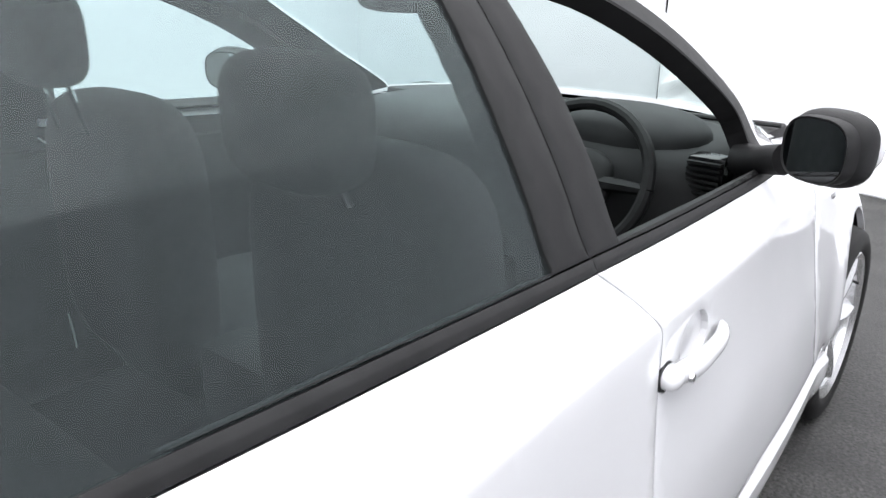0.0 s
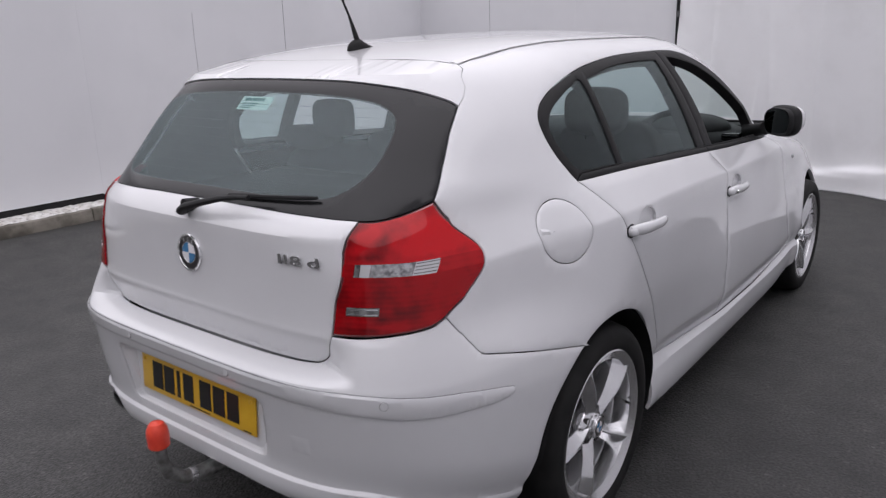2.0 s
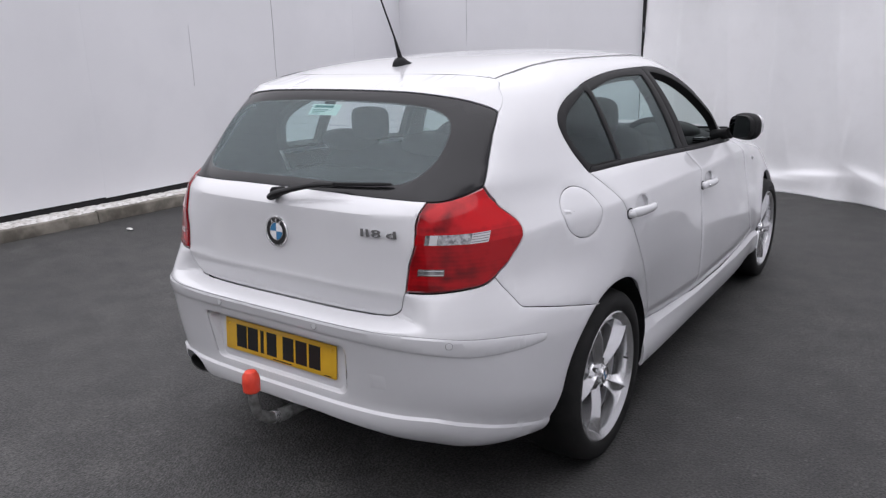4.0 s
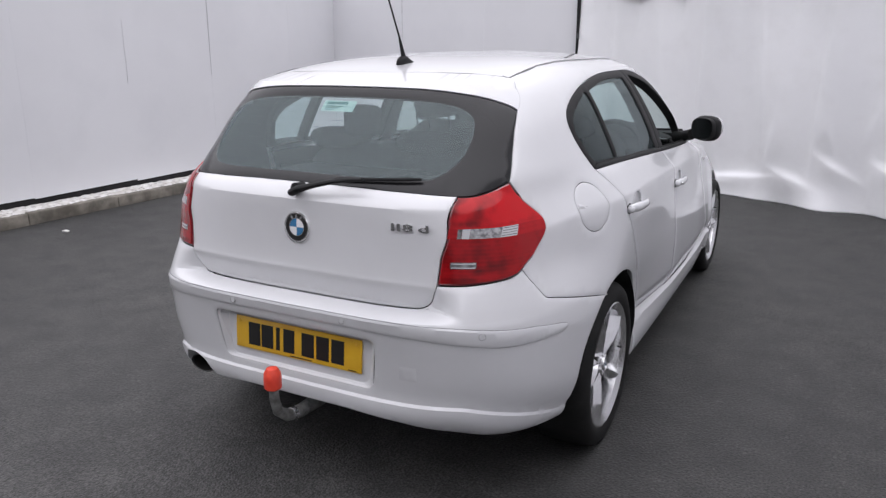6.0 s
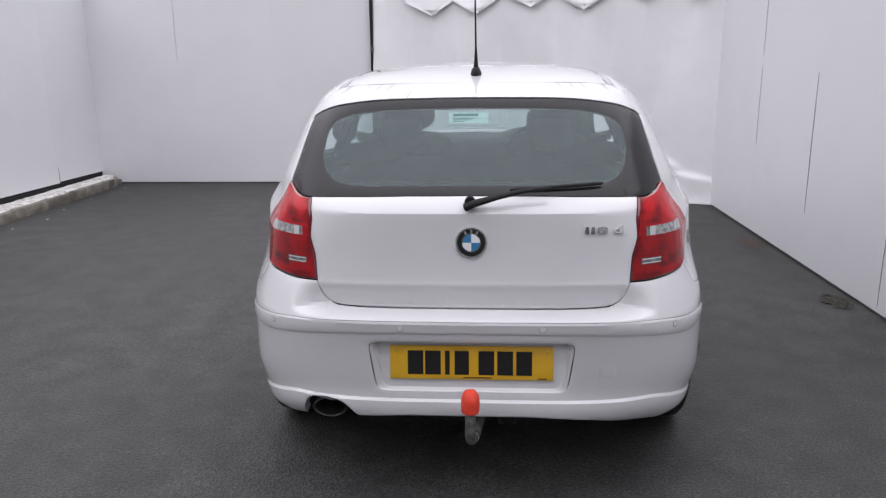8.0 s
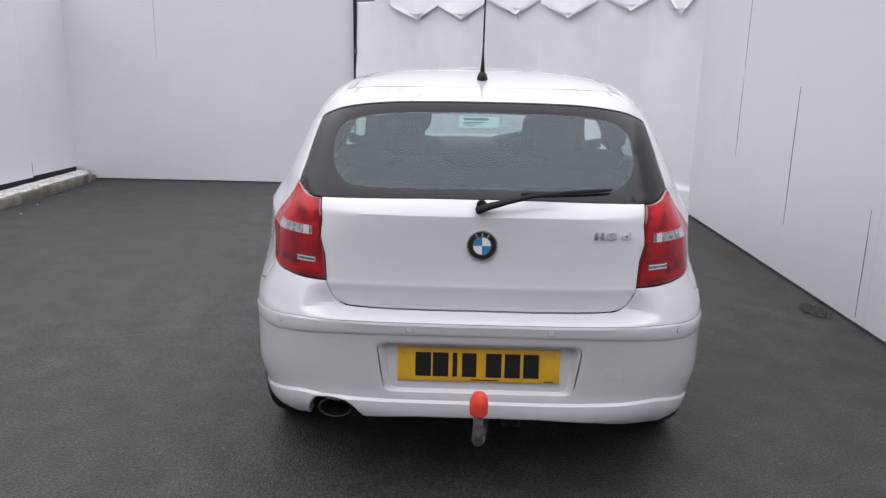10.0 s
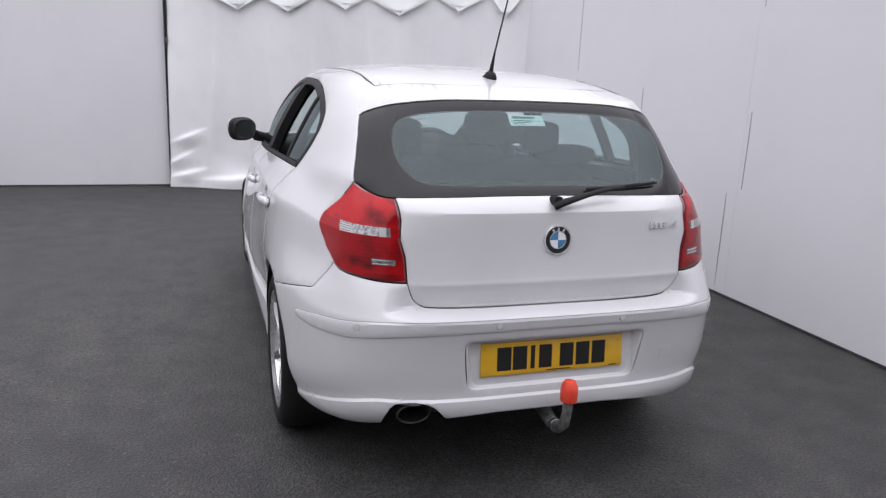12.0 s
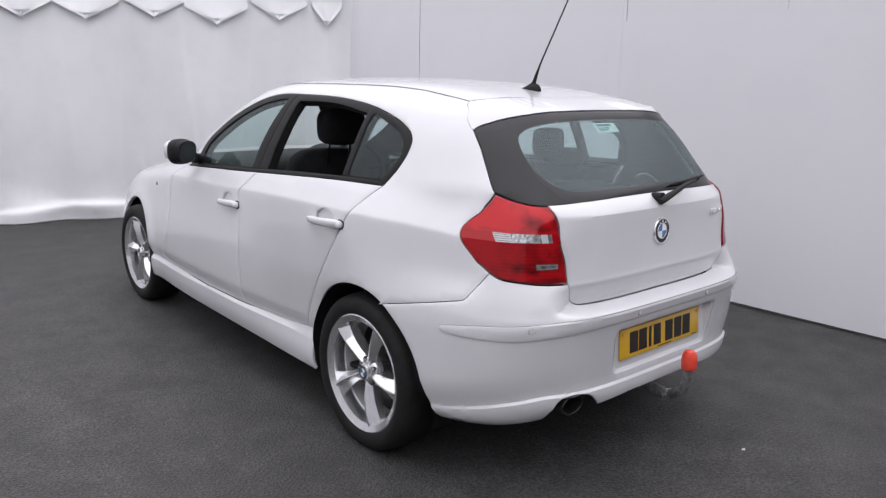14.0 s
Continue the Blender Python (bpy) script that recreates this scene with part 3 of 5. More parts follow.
def sheet(name, loop, parent, materials, thick=0.012, step=0.03, chart=skin, gap=0.0014, lift=0.0, bevel=0.002, holes=(), label="", mirrored=False, rows=()):
    """A curved panel with thickness: an outline in a chart of the skin, filled with small faces, its rim rounded over."""
    from_delaunay = delaunay_2d_cdt
    loops = []
    for i, lp in enumerate([loop, *holes]):
        lp = dense(list(lp), step * 0.75)
        if (area2(lp) > 0) != (i == 0):
            lp = lp[::-1]
        loops.append(shrunk(lp, gap))
    rims = [shrunk(lp, 0.006) for lp in loops] if bevel else []
    pts, edges, rim_count = [], [], 0
    for lp in loops:
        n0 = len(pts)
        pts += lp
        edges += [(n0 + k, n0 + (k + 1) % len(lp)) for k in range(len(lp))]
    rim_count = len(pts)
    allb = np.array(pts)
    lo, hi = allb.min(0), allb.max(0)
    gx, gy = np.meshgrid(np.arange(lo[0] + step / 2, hi[0], step), np.arange(lo[1] + step / 2, hi[1], step))
    gx = gx + (np.arange(gx.shape[0]) % 2)[:, None] * step / 2
    grid = np.stack([gx.ravel(), gy.ravel()], 1)
    # rows: levels, fixed or following the outline, where the skin has a crease
    line = np.arange(lo[0] + step / 3, hi[0], step * 0.8)
    crests = [np.array([z(u) if callable(z) else z for u in line]) for z in rows]
    for crest in crests:
        grid = grid[np.abs(grid[:, 1] - np.interp(grid[:, 0], line, crest)) > 0.009]
    strips = [np.stack([line, crest + dz], 1) for crest in crests for dz in (-0.004, 0.004)]

    def keep(q, near):
        ok = np.ones(len(q), bool)
        for k, lp in enumerate(loops):
            m = inside_mask(q, lp)
            ok &= m if k == 0 else ~m
        if len(q):
            for s in range(0, len(q), 400):
                d = np.sqrt(((q[s:s + 400, None, :] - allb[None]) ** 2).sum(2)).min(1)
                ok[s:s + 400] &= d > near
        return q[ok]
    if bevel:
        rim = keep(np.array([p for r in rims for p in r]), 0.0045)
        pts += [tuple(p) for p in rim]
    grid = keep(grid, max(step * 0.5, 0.009 if bevel else 0))
    pts += [tuple(p) for p in grid]
    for strip_ in strips:
        got = [tuple(p) for p in keep(strip_, 0.008)]
        n0 = len(pts)
        pts += got
        edges += [(n0 + k, n0 + k + 1) for k in range(len(got) - 1) if math.dist(got[k], got[k + 1]) < step * 1.3]
    v2, _, f2, orig, _, _ = from_delaunay([Vector(p) for p in pts], edges, [], 0, 1e-7)
    rim_set = {k for k, o in enumerate(orig) if any(i < rim_count for i in o)}
    cen = np.array([[sum(v2[i].x for i in f) / 3, sum(v2[i].y for i in f) / 3] for f in f2])
    ok = np.ones(len(f2), bool)
    for k, lp in enumerate(loops):
        m = inside_mask(cen, lp)
        ok &= m if k == 0 else ~m
    tris = []
    for f, o in zip(f2, ok):
        if o:
            a, b, c = (v2[i] for i in f)
            tris.append(tuple(f) if (b.x - a.x) * (c.y - a.y) - (b.y - a.y) * (c.x - a.x) > 0 else tuple(f[::-1]))
    h = 0.002
    top, low = [], []
    for k, v in enumerate(v2):
        p = chart(v.x, v.y)
        nrm = (chart(v.x + h, v.y) - chart(v.x - h, v.y)).cross(chart(v.x, v.y + h) - chart(v.x, v.y - h))
        nrm = nrm.normalized() if nrm.length > 0 else Vector((0, 0, 1))
        top.append(p + nrm * (lift - (bevel if k in rim_set else 0)))
        low.append(p + nrm * (lift - thick))
    n = len(top)
    verts = top + low
    faces = tris + [tuple(n + i for i in f[::-1]) for f in tris]
    slots = [0] * len(tris) + [1 if isinstance(materials, (list, tuple)) and len(materials) > 1 else 0] * len(tris)
    count = {}
    for f in tris:
        for a, b in ((f[0], f[1]), (f[1], f[2]), (f[2], f[0])):
            count[(a, b)] = 1
    for (a, b) in count:
        if (b, a) not in count:
            k = len(verts)
            verts += [top[a], top[b], low[b], low[a]]
            faces.append((k, k + 3, k + 2, k + 1))
            slots.append(0)
    if mirrored:
        verts = [Vector((-v.x, v.y, v.z)) for v in verts]
        faces = [f[::-1] for f in faces]
    ob = mesh_object(name, verts, faces, materials, parent, label, slots)
    ob.data.set_sharp_from_angle(angle=radians(24))
    return ob


def shoulder_row(u):
    return shoulder_of(max(-0.5, min(3.3, skin(u, 0.92).y))) - 0.008


def shoulder_top(u):
    return shoulder_row(u) + 0.013


def lip_row(u):
    u = abs(u)
    dx, dy = (u / U_REAR, 1.0) if u < U_REAR else (1.0, max(0.0, (U_HALF - u) / U_SIDE))
    return lip_of(max(-0.9, min(-0.35, 1 - 1.85 * dy * (dx ** 4.6 + dy ** 4.6) ** (-1 / 4.6))))


# ---- shared outlines of the right half ----
LAMP_TOP = smooth([R(0.522, 1.036), R(0.56, 1.037), R(0.60, 1.048), R(0.628, 1.066)], 4)
LAMP_OUT = smooth([R(0.628, 1.066), S(-0.525, 1.03), S(-0.488, 0.975), S(-0.474, 0.945), S(-0.482, 0.915), S(-0.505, 0.885), S(-0.572, 0.829), S(-0.60, 0.811)], 4)
LAMP_LOW = smooth([S(-0.60, 0.811), S(-0.641, 0.794), R(0.618, 0.783), R(0.56, 0.779), R(0.497, 0.777)], 4)
LAMP_IN = [R(0.497, 0.777), R(0.503, 0.86), R(0.514, 0.97), R(0.522, 1.036)]
GATE_LOW = smooth([R(0.497, 0.777), R(0.490, 0.754), R(0.474, 0.719), R(0.450, 0.700), R(0.41, 0.695), R(0.30, 0.6935), R(0.15, 0.693), R(0.0, 0.693)], 4)
GLASS_LOW = [R(0.0, 1.047), R(0.2, 1.0465), R(0.4, 1.042), R(0.522, 1.036)]
GLASS_SIDE = [R(0.628, 1.066), R(0.609, 1.14), R(0.592, 1.21), R(0.576, 1.269)]
LIP = smooth([R(0.576, 1.269), R(0.55, 1.287), R(0.47, 1.314), R(0.33, 1.332), R(0.16, 1.337), R(0.0, 1.338)], 4)
BUMPER_SEAM = SP([(-0.60, 0.811), (-0.556, 0.738)], 4) + SS([(-0.551, 0.727), (-0.54, 0.715), (-0.52, 0.709)], 3) + SP([(-0.50, 0.705), (-0.185, 0.634)], 6)


def ditch_x(y):
    return 0.500 - 0.03 * (y + 0.27)


def on_roof(x, y):
    z = roof_height(x, y)
    return S(y, z)


ROOF_REAR = [(0.500, -0.270), (0.42, -0.286), (0.22, -0.298), (0.0, -0.302)]
DITCH = [(ditch_x(y), y) for y in (-0.27, -0.2, 0.0, 0.2, 0.4, 0.6, 0.8, 1.0, 1.1, 1.2)]
REAR_SEAM = SS([(-0.078, 1.050), (-0.026, 1.005), (0.03, 0.945), (0.122, 0.806), (0.224, 0.66), (0.32, 0.527), (0.375, 0.43), (0.395, 0.387)], 4)
SPLIT_SEAM = SS([(0.893, 1.005), (0.945, 0.963), (0.988, 0.915), (0.992, 0.885), (0.979, 0.81), (0.962, 0.66), (0.950, 0.50), (0.948, 0.42), (0.945, 0.365)], 4)
FRONT_SEAM = SS([(1.81, 0.951), (1.905, 0.925), (1.970, 0.875), (1.96, 0.76), (1.94, 0.63), (1.965, 0.48), (2.03, 0.40), (2.05, 0.374)], 4)
SILL_TOP = SP([(0.395, 0.387), (0.55, 0.376), (0.945, 0.365), (1.4, 0.362), (2.05, 0.374)])
BELT_REAR = SS([(-0.078, 1.050), (0.2, 1.044), (0.5, 1.029), (0.893, 1.005)], 8)
BELT_FRONT = SS([(0.893, 1.005), (1.14, 0.989), (1.42, 0.974), (1.81, 0.951)], 8)
DLO_REAR = SS([(-0.078, 1.050), (-0.117, 1.108), (-0.140, 1.172), (-0.133, 1.226), (-0.075, 1.268), (0.05, 1.308), (0.23, 1.341), (0.5, 1.363), (0.84, 1.368)], 5)
DLO_FRONT = SS([(0.84, 1.368), (1.0, 1.364), (1.16, 1.338), (1.35, 1.275), (1.54, 1.19), (1.71, 1.077), (1.81, 0.951)], 5)
PILLAR_B = SP([(0.893, 1.005), (0.868, 1.2), (0.84, 1.368)])
A_EDGE = SP([(2.02, 0.985), (1.87, 1.07), (1.67, 1.18), (1.50, 1.27), (1.34, 1.345), (1.20, roof_height(ditch_x(1.2), 1.2))])


# ---- the car ----
car = tagged(new("car"), "white five-door hatchback with tow ball, parked on dark asphalt", "car")
BODY = [PAINT, LINING]


def both(make):
    for side in (1, -1):
        make(side)


def flank(name, loop, materials, side, parent=None, **more):
    return sheet(name, loop, parent or car, materials, mirrored=side < 0, **more)


def ellipse_loop(cy, cz, ry, rz, n=28):
    return [S(cy + ry * math.cos(2 * math.pi * k / n), cz + rz * math.sin(2 * math.pi * k / n)) for k in range(n)]


def build_flank(side):
    # side frame: quarter panel, roof rail and windscreen pillar in one pressing
    rail = [on_roof(x, y) for x, y in DITCH]
    spoiler_edge = [on_roof(0.500, -0.270), on_roof(0.530, -0.290), R(0.560, 1.312), R(0.576, 1.269)]
    loop = (LAMP_OUT + BUMPER_SEAM[1:] + arc(WHEEL_R, ARCH, 116, 12, 26) + [S(0.345, 0.384), S(0.395, 0.387)] + REAR_SEAM[::-1][1:]
            + DLO_REAR[1:] + DLO_FRONT[1:] + [S(1.87, 0.952)] + A_EDGE + rail[::-1][1:] + spoiler_edge[1:] + GLASS_SIDE[::-1][1:-1])
    holes = [ellipse_loop(-0.211, 0.943, 0.094, 0.081, 44)] if side > 0 else []
    flank("side_frame", loop, BODY, side, thick=0.014, step=0.026, holes=holes, rows=(shoulder_row, shoulder_top))
    if side > 0:
        cap = flank("fuel_flap", ellipse_loop(-0.211, 0.943, 0.094, 0.081, 44), BODY, side, thick=0.02, step=0.02, label="round fuel filler flap with a thumb notch")
        flank("thumb_notch", [S(-0.302, 0.948), S(-0.297, 0.965), S(-0.282, 0.963), S(-0.262, 0.955), S(-0.252, 0.951), S(-0.27, 0.946)], [PAINT], side, parent=cap, thick=0.008, step=0.008, lift=0.0035, bevel=0.003)
    for cy, cz in (WHEEL_R, WHEEL_F):
        # wheel housing
        prof = [(0.835, 0.357), (0.52, 0.352), (0.48, 0.33), (0.48, 0.02)]
        vs, fs = [], []
        for k in range(33):
            an = radians(-15 + 219 * k / 32) if cy < 1 else radians(-24 + 214 * k / 32)
            rim = 0.836 - (0.02 if math.cos(an) > 0 and cy < 1 else 0.09) * (1 - ramp(math.sin(an), -0.3, 0.25))
            for x, r in ((rim, 0.357), *prof[1:]):
                vs.append((side * x * (0.83 if cy > 1 else 1), cy + r * math.cos(an), cz + r * math.sin(an)))
        fs = [(4 * k + j, 4 * k + j + 1, 4 * k + j + 5, 4 * k + j + 4) for k in range(32) for j in range(3)]
        mesh_object("wheel_housing", vs, fs, TRIM, car)
    # doors
    for nm, lp, hy, hz in (("rear_door", BELT_REAR[::-1] + REAR_SEAM[1:] + SP([(0.395, 0.387), (0.55, 0.376), (0.945, 0.365)])[1:] + SPLIT_SEAM[::-1][1:-1], 0.185, 0.887), ("front_door", BELT_FRONT[::-1] + SPLIT_SEAM[1:] + SP([(0.945, 0.365), (1.4, 0.362), (2.05, 0.374)])[1:] + FRONT_SEAM[::-1][1:-1], 1.107, 0.840)):
        cup = ellipse_loop(hy + 0.01, hz + 0.012, 0.058, 0.034, 20)
        door = flank(nm, lp, BODY, side, thick=0.045, step=0.03, holes=[cup], rows=(0.442, shoulder_row, shoulder_top))
        flank("handle_cup", ellipse_loop(hy + 0.01, hz + 0.012, 0.062, 0.038, 20), [PAINT], side, parent=door, thick=0.004, step=0.015, lift=-0.012, bevel=0, gap=0)
        bar = []
        for k in range(13):
            t = -1 + k / 6
            y = hy + (0.118 if nm == "rear_door" else 0.108) * t
            p = skin(*S(y, hz))
            out = 0.007 + 0.017 * (1 - abs(t) ** 3)
            bar.append((side * (p.x + out), y, hz - 0.005 * t))
        part("handle", tube(bar, [0.007, 0.0115, 0.0128, 0.013, 0.0128, 0.0122, 0.0118, 0.0115, 0.0113, 0.011, 0.0105, 0.0095, 0.006], 14, 1.35), PAINT, door, "body-coloured pull handle")
        p = skin(*S(hy - 0.10, hz))
        flank("handle_gap", ellipse_loop(hy - 0.104, hz, 0.0265, 0.0205, 18), [TRIM], side, parent=door, thick=0.004, step=0.015, lift=0.0006, bevel=0, gap=0)
        part("handle_foot", blob(side * (p.x + 0.006), hy - 0.10, hz, 0.017, 0.024, 0.0155, 2.4, 18, 10), PAINT, door)
        if side > 0 and nm == "front_door":
            part("key_cap", turned([(p.x + 0.031, 0.0001), (p.x + 0.031, 0.006), (p.x + 0.026, 0.007)], 14, Matrix.Translation((0, hy - 0.085, hz))), CHROME, door, "small key cylinder cover")
        # black strip along the foot of the windows
        belt = BELT_REAR if nm == "rear_door" else BELT_FRONT
        top = [(u, z + 0.002 + 0.014 * (ramp(k, 0, 1) if nm == "rear_door" else 1)) for k, (u, z) in enumerate(belt)]
        flank("belt_strip", belt + top[::-1], [TRIM], side, parent=door, thick=0.02, step=0.03, lift=0.002, gap=0.0006)
        if nm == "rear_door":
            outer = [(u, z + 0.0025 + 0.014 * ramp(k, 0, 1)) for k, (u, z) in enumerate(BELT_REAR)] + PILLAR_B[1:] + DLO_REAR[::-1][1:-1]
            main = SP([(0.188, 1.064), (0.50, 1.0495), (0.805, 1.031), (0.785, 1.334)]) + SS([(0.776, 1.336), (0.6, 1.339), (0.4, 1.330), (0.195, 1.304)], 5) + SP([(0.195, 1.304), (0.188, 1.064)])[1:-1]
            quarter = SS([(0.153, 1.067), (0.156, 1.2), (0.153, 1.300), (0.085, 1.288), (0.01, 1.265), (-0.062, 1.236), (-0.100, 1.202), (-0.108, 1.168), (-0.085, 1.122), (-0.050, 1.077), (0.05, 1.071)], 3)
            flank("window_frame", outer, [TRIM, LINING], side, parent=door, thick=0.038, step=0.028, holes=[main, quarter], gap=0.0012)
            flank("quarter_glass", quarter, [DOOR_GLASS, DARK_GLASS_IN], side, parent=door, thick=0.004, step=0.04, lift=-0.006, gap=-0.004, bevel=0)
            if side > 0:
                flank("window_glass", main, [DOOR_GLASS, DARK_GLASS_IN], side, parent=door, thick=0.004, step=0.04, lift=-0.006, gap=-0.004, bevel=0, label="closed tinted door glass")
        else:
            outer = [(u, z + 0.0165) for u, z in BELT_FRONT] + DLO_FRONT[::-1][1:] + PILLAR_B[::-1][1:]
            main = SP([(0.975, 1.021), (0.944, 1.2), (0.90, 1.342)]) + SS([(0.955, 1.340), (1.13, 1.308), (1.31, 1.245), (1.48, 1.165), (1.62, 1.075), (1.665, 0.984)], 4)
            flank("window_frame", outer, [TRIM, LINING], side, parent=door, thick=0.038, step=0.028, holes=[main], gap=0.0012)
            if side < 0:
                flank("window_glass", main, [GLASS, GLASS_IN], side, parent=door, thick=0.004, step=0.04, lift=-0.006, gap=-0.004, bevel=0, label="closed clear door glass")
    # front wing, sill
    wing = FRONT_SEAM[:-1] + [S(2.05, 0.374), S(2.225, 0.374)] + arc(WHEEL_F, ARCH, 165, 22, 24) + [S(3.03, 0.55), S(3.04, 0.68), S(3.0, 0.80), S(2.8, 0.862), S(2.5, 0.905), S(2.2, 0.945), S(2.0, 0.972), S(1.87, 0.953)]
    w = flank("front_wing", wing, BODY, side, thick=0.02, step=0.032)
    p = skin(*S(2.25, 0.80))
    part("side_indicator", blob(side * p.x, 2.25, 0.80, 0.008, 0.020, 0.012, 2.4, 16, 8), CLEAR_LENS, w, "small clear side indicator")
    low = [S(2.24, 0.236), S(1.6, 0.228), S(0.9, 0.222), S(0.318, 0.213)]
    sill = SILL_TOP + [S(2.23, 0.374)] + low + arc(WHEEL_R, ARCH, -15, 11, 6)
    flank("sill", sill, BODY, side, thick=0.012, step=0.03, rows=(0.308, 0.346))
    # inner linings of the doors and the centre pillar
    flank("door_lining", SP([(0.02, 0.985), (0.9, 0.955), (1.78, 0.905), (1.90, 0.46), (0.42, 0.46), (0.02, 0.985)])[:-1], [LINING], side, thick=0.01, step=0.06, lift=-0.052, bevel=0)
    flank("pillar_lining", SP([(0.83, 0.98), (0.93, 0.98), (0.885, 1.355), (0.81, 1.355), (0.83, 0.98)])[:-1], [LINING], side, thick=0.01, step=0.04, lift=-0.044, bevel=0)


both(build_flank)


# tail: tailgate with glass and spoiler
def mirror_loop(half):
    """A closed outline from a right half that starts and ends on the middle line."""
    return half + [(-u, z) for u, z in half[::-1] if abs(u) > 1e-9]


gate = sheet("tailgate", mirror_loop(GATE_LOW[::-1] + LAMP_IN[1:] + GLASS_LOW[::-1][1:]), car, BODY, thick=0.03, step=0.02, rows=(0.771, 0.784, 1.001))
WIN = mirror_loop(GLASS_LOW + LAMP_TOP[1:] + GLASS_SIDE[1:] + LIP[1:])
CLEAR = mirror_loop(smooth([R(0.0, 1.078), R(0.25, 1.077), R(0.40, 1.079), R(0.455, 1.095), R(0.488, 1.13), R(0.500, 1.17), R(0.495, 1.225), R(0.470, 1.26), R(0.40, 1.285), R(0.25, 1.298), R(0.0, 1.302)], 4))
sheet("glazing_border", WIN, gate, [GLOSS_BLACK, LINING], thick=0.006, step=0.03, holes=[CLEAR], lift=-0.002, label="black printed border of the rear window")
sheet("rear_window", CLEAR, gate, [DARK_GLASS, DARK_GLASS_IN], thick=0.004, step=0.03, lift=-0.003, gap=-0.003, bevel=0, label="tinted rear window with a wiper")
spoiler_half = LIP[::-1] + [R(0.560, 1.312), on_roof(0.530, -0.290)] + [on_roof(x, y) for x, y in ROOF_REAR]
sheet("spoiler", mirror_loop(spoiler_half), gate, BODY, thick=0.03, step=0.022, lift=0.0, bevel=0, gap=0.0002)
for k in range(9):
    z = 1.105 + 0.021 * k
    pts = [skin(*R(-0.44 + 0.88 * i / 20, z)) + Vector((0, 0.006, -0.003)) for i in range(21)]
    part("heating_wire", tube(pts, 0.0003, 4), WIRE, gate)

# wiper
piv = skin(*R(-0.004, 1.030))
wiper = part("wiper", join_bm(tube([piv + Vector((0, 0.01, 0)), piv + Vector((0, -0.032, 0.004))], 0.017, 16),
                              tube([piv + Vector(p) for p in ((-0.014, -0.030, -0.012), (0.015, -0.038, 0.002), (0.08, -0.036, 0.020), (0.15, -0.026, 0.036), (0.20, -0.019, 0.043), (0.245, -0.013, 0.046))], [0.017, 0.016, 0.012, 0.0105, 0.0095, 0.008], 12, 0.75)), TRIM, car, "black rear wiper arm")
blade = [skin(*R(0.12 + 0.29 * k / 10, 1.063 + 0.015 * k / 10)) + Vector((0, -0.010, 0.002)) for k in range(11)]
part("blade", tube(blade, [0.004] + [0.0058] * 9 + [0.004], 8), TRIM, wiper)

# badge and model lettering
badge_at = skin(*R(0.0, 0.908))
tilt = Matrix.Translation(badge_at) @ pose(0, 0, 0, -3, 0, 0)


def badge(r, m, parent, name="badge", flat=False):
    """A round emblem: chrome rims, a black ring and four quarters in two colours; it faces -y."""
    face = m @ pose(0, 0, 0, 0, 0, -90)
    b = part(name, turned([(0.0, r), (0.004, r), (0.0072, r * 0.96), (0.0072, r * 0.88), (0.005, r * 0.86), (0.005, 0.0001)], 40, face), ALLOY, parent, "round emblem with a chrome rim")
    top, b = b, parent if flat else b
    part("black_ring", turned([(0.0055, r * 0.86), (0.006, r * 0.85), (0.006, r * 0.58), (0.0055, r * 0.59)], 40, face), BLACK_INK, b)
    part("inner_rim", turned([(0.0055, r * 0.60), (0.0066, r * 0.59), (0.0066, r * 0.55), (0.0055, r * 0.54)], 40, face), CHROME, b)
    for k in range(4):
        bm = bmesh.new()
        ring = [bm.verts.new((0, 0, 0))] + [bm.verts.new((r * 0.54 * math.cos(radians(90 * k + 9 * i)), 0, r * 0.54 * math.sin(radians(90 * k + 9 * i)))) for i in range(11)]
        bm.faces.new(ring)
        bmesh.ops.recalc_face_normals(bm, faces=bm.faces)
        bm.transform(m @ Matrix.Translation((0, -0.0062, 0)))
        part("quarter", bm, BLUE if k % 2 else WHITE_ENAMEL, b)
    for an in (60, 90, 120):
        q = block(-r * 0.07, r * 0.07, -0.0072, -0.0062, -r * 0.10, r * 0.10)
        q.transform(m @ Matrix.Rotation(radians(an - 90), 4, "Y") @ Matrix.Translation((0, 0, r * 0.715)))
        part("mark", q, ALLOY, b)
    return top


badge(0.0505, tilt, car)
def letter(ch, x, z, width, parent):
    """One raised chrome character of the model lettering."""
    txt = bpy.data.curves.new("letter", "FONT")
    txt.body, txt.size, txt.extrude, txt.bevel_depth, txt.offset, txt.align_x = ch, 0.04, 0.0022, 0.0006, 0.0008, "CENTER"
    tmp = new("letter", txt)
    me = bpy.data.meshes.new_from_object(tmp.evaluated_get(bpy.context.evaluated_depsgraph_get()))
    bpy.data.objects.remove(tmp)
    me.materials.append(CHROME)
    wide = max(v.co.x for v in me.vertices) - min(v.co.x for v in me.vertices)
    q = skin(*R(x, z))
    slope = math.degrees(math.atan2((skin(*R(x + 0.02, z)) - skin(*R(x - 0.02, z))).y, 0.04))
    me.transform(Matrix.Translation(q + Vector((0, -0.0035, 0))) @ pose(0, 0, 0, 0, 0, slope) @ pose(0, 0, 0, 90, 0, 0) @ Matrix.Diagonal((width / wide, 0.78, 1, 1)))
    ob = new("letter", me)
    ob.parent = parent
    tagged(ob, "chrome model lettering")


for ch, x, w in (("1", 0.356, 0.012), ("1", 0.375, 0.012), ("8", 0.404, 0.034), ("d", 0.453, 0.033)):
    letter(ch, x, 0.935, w, gate)


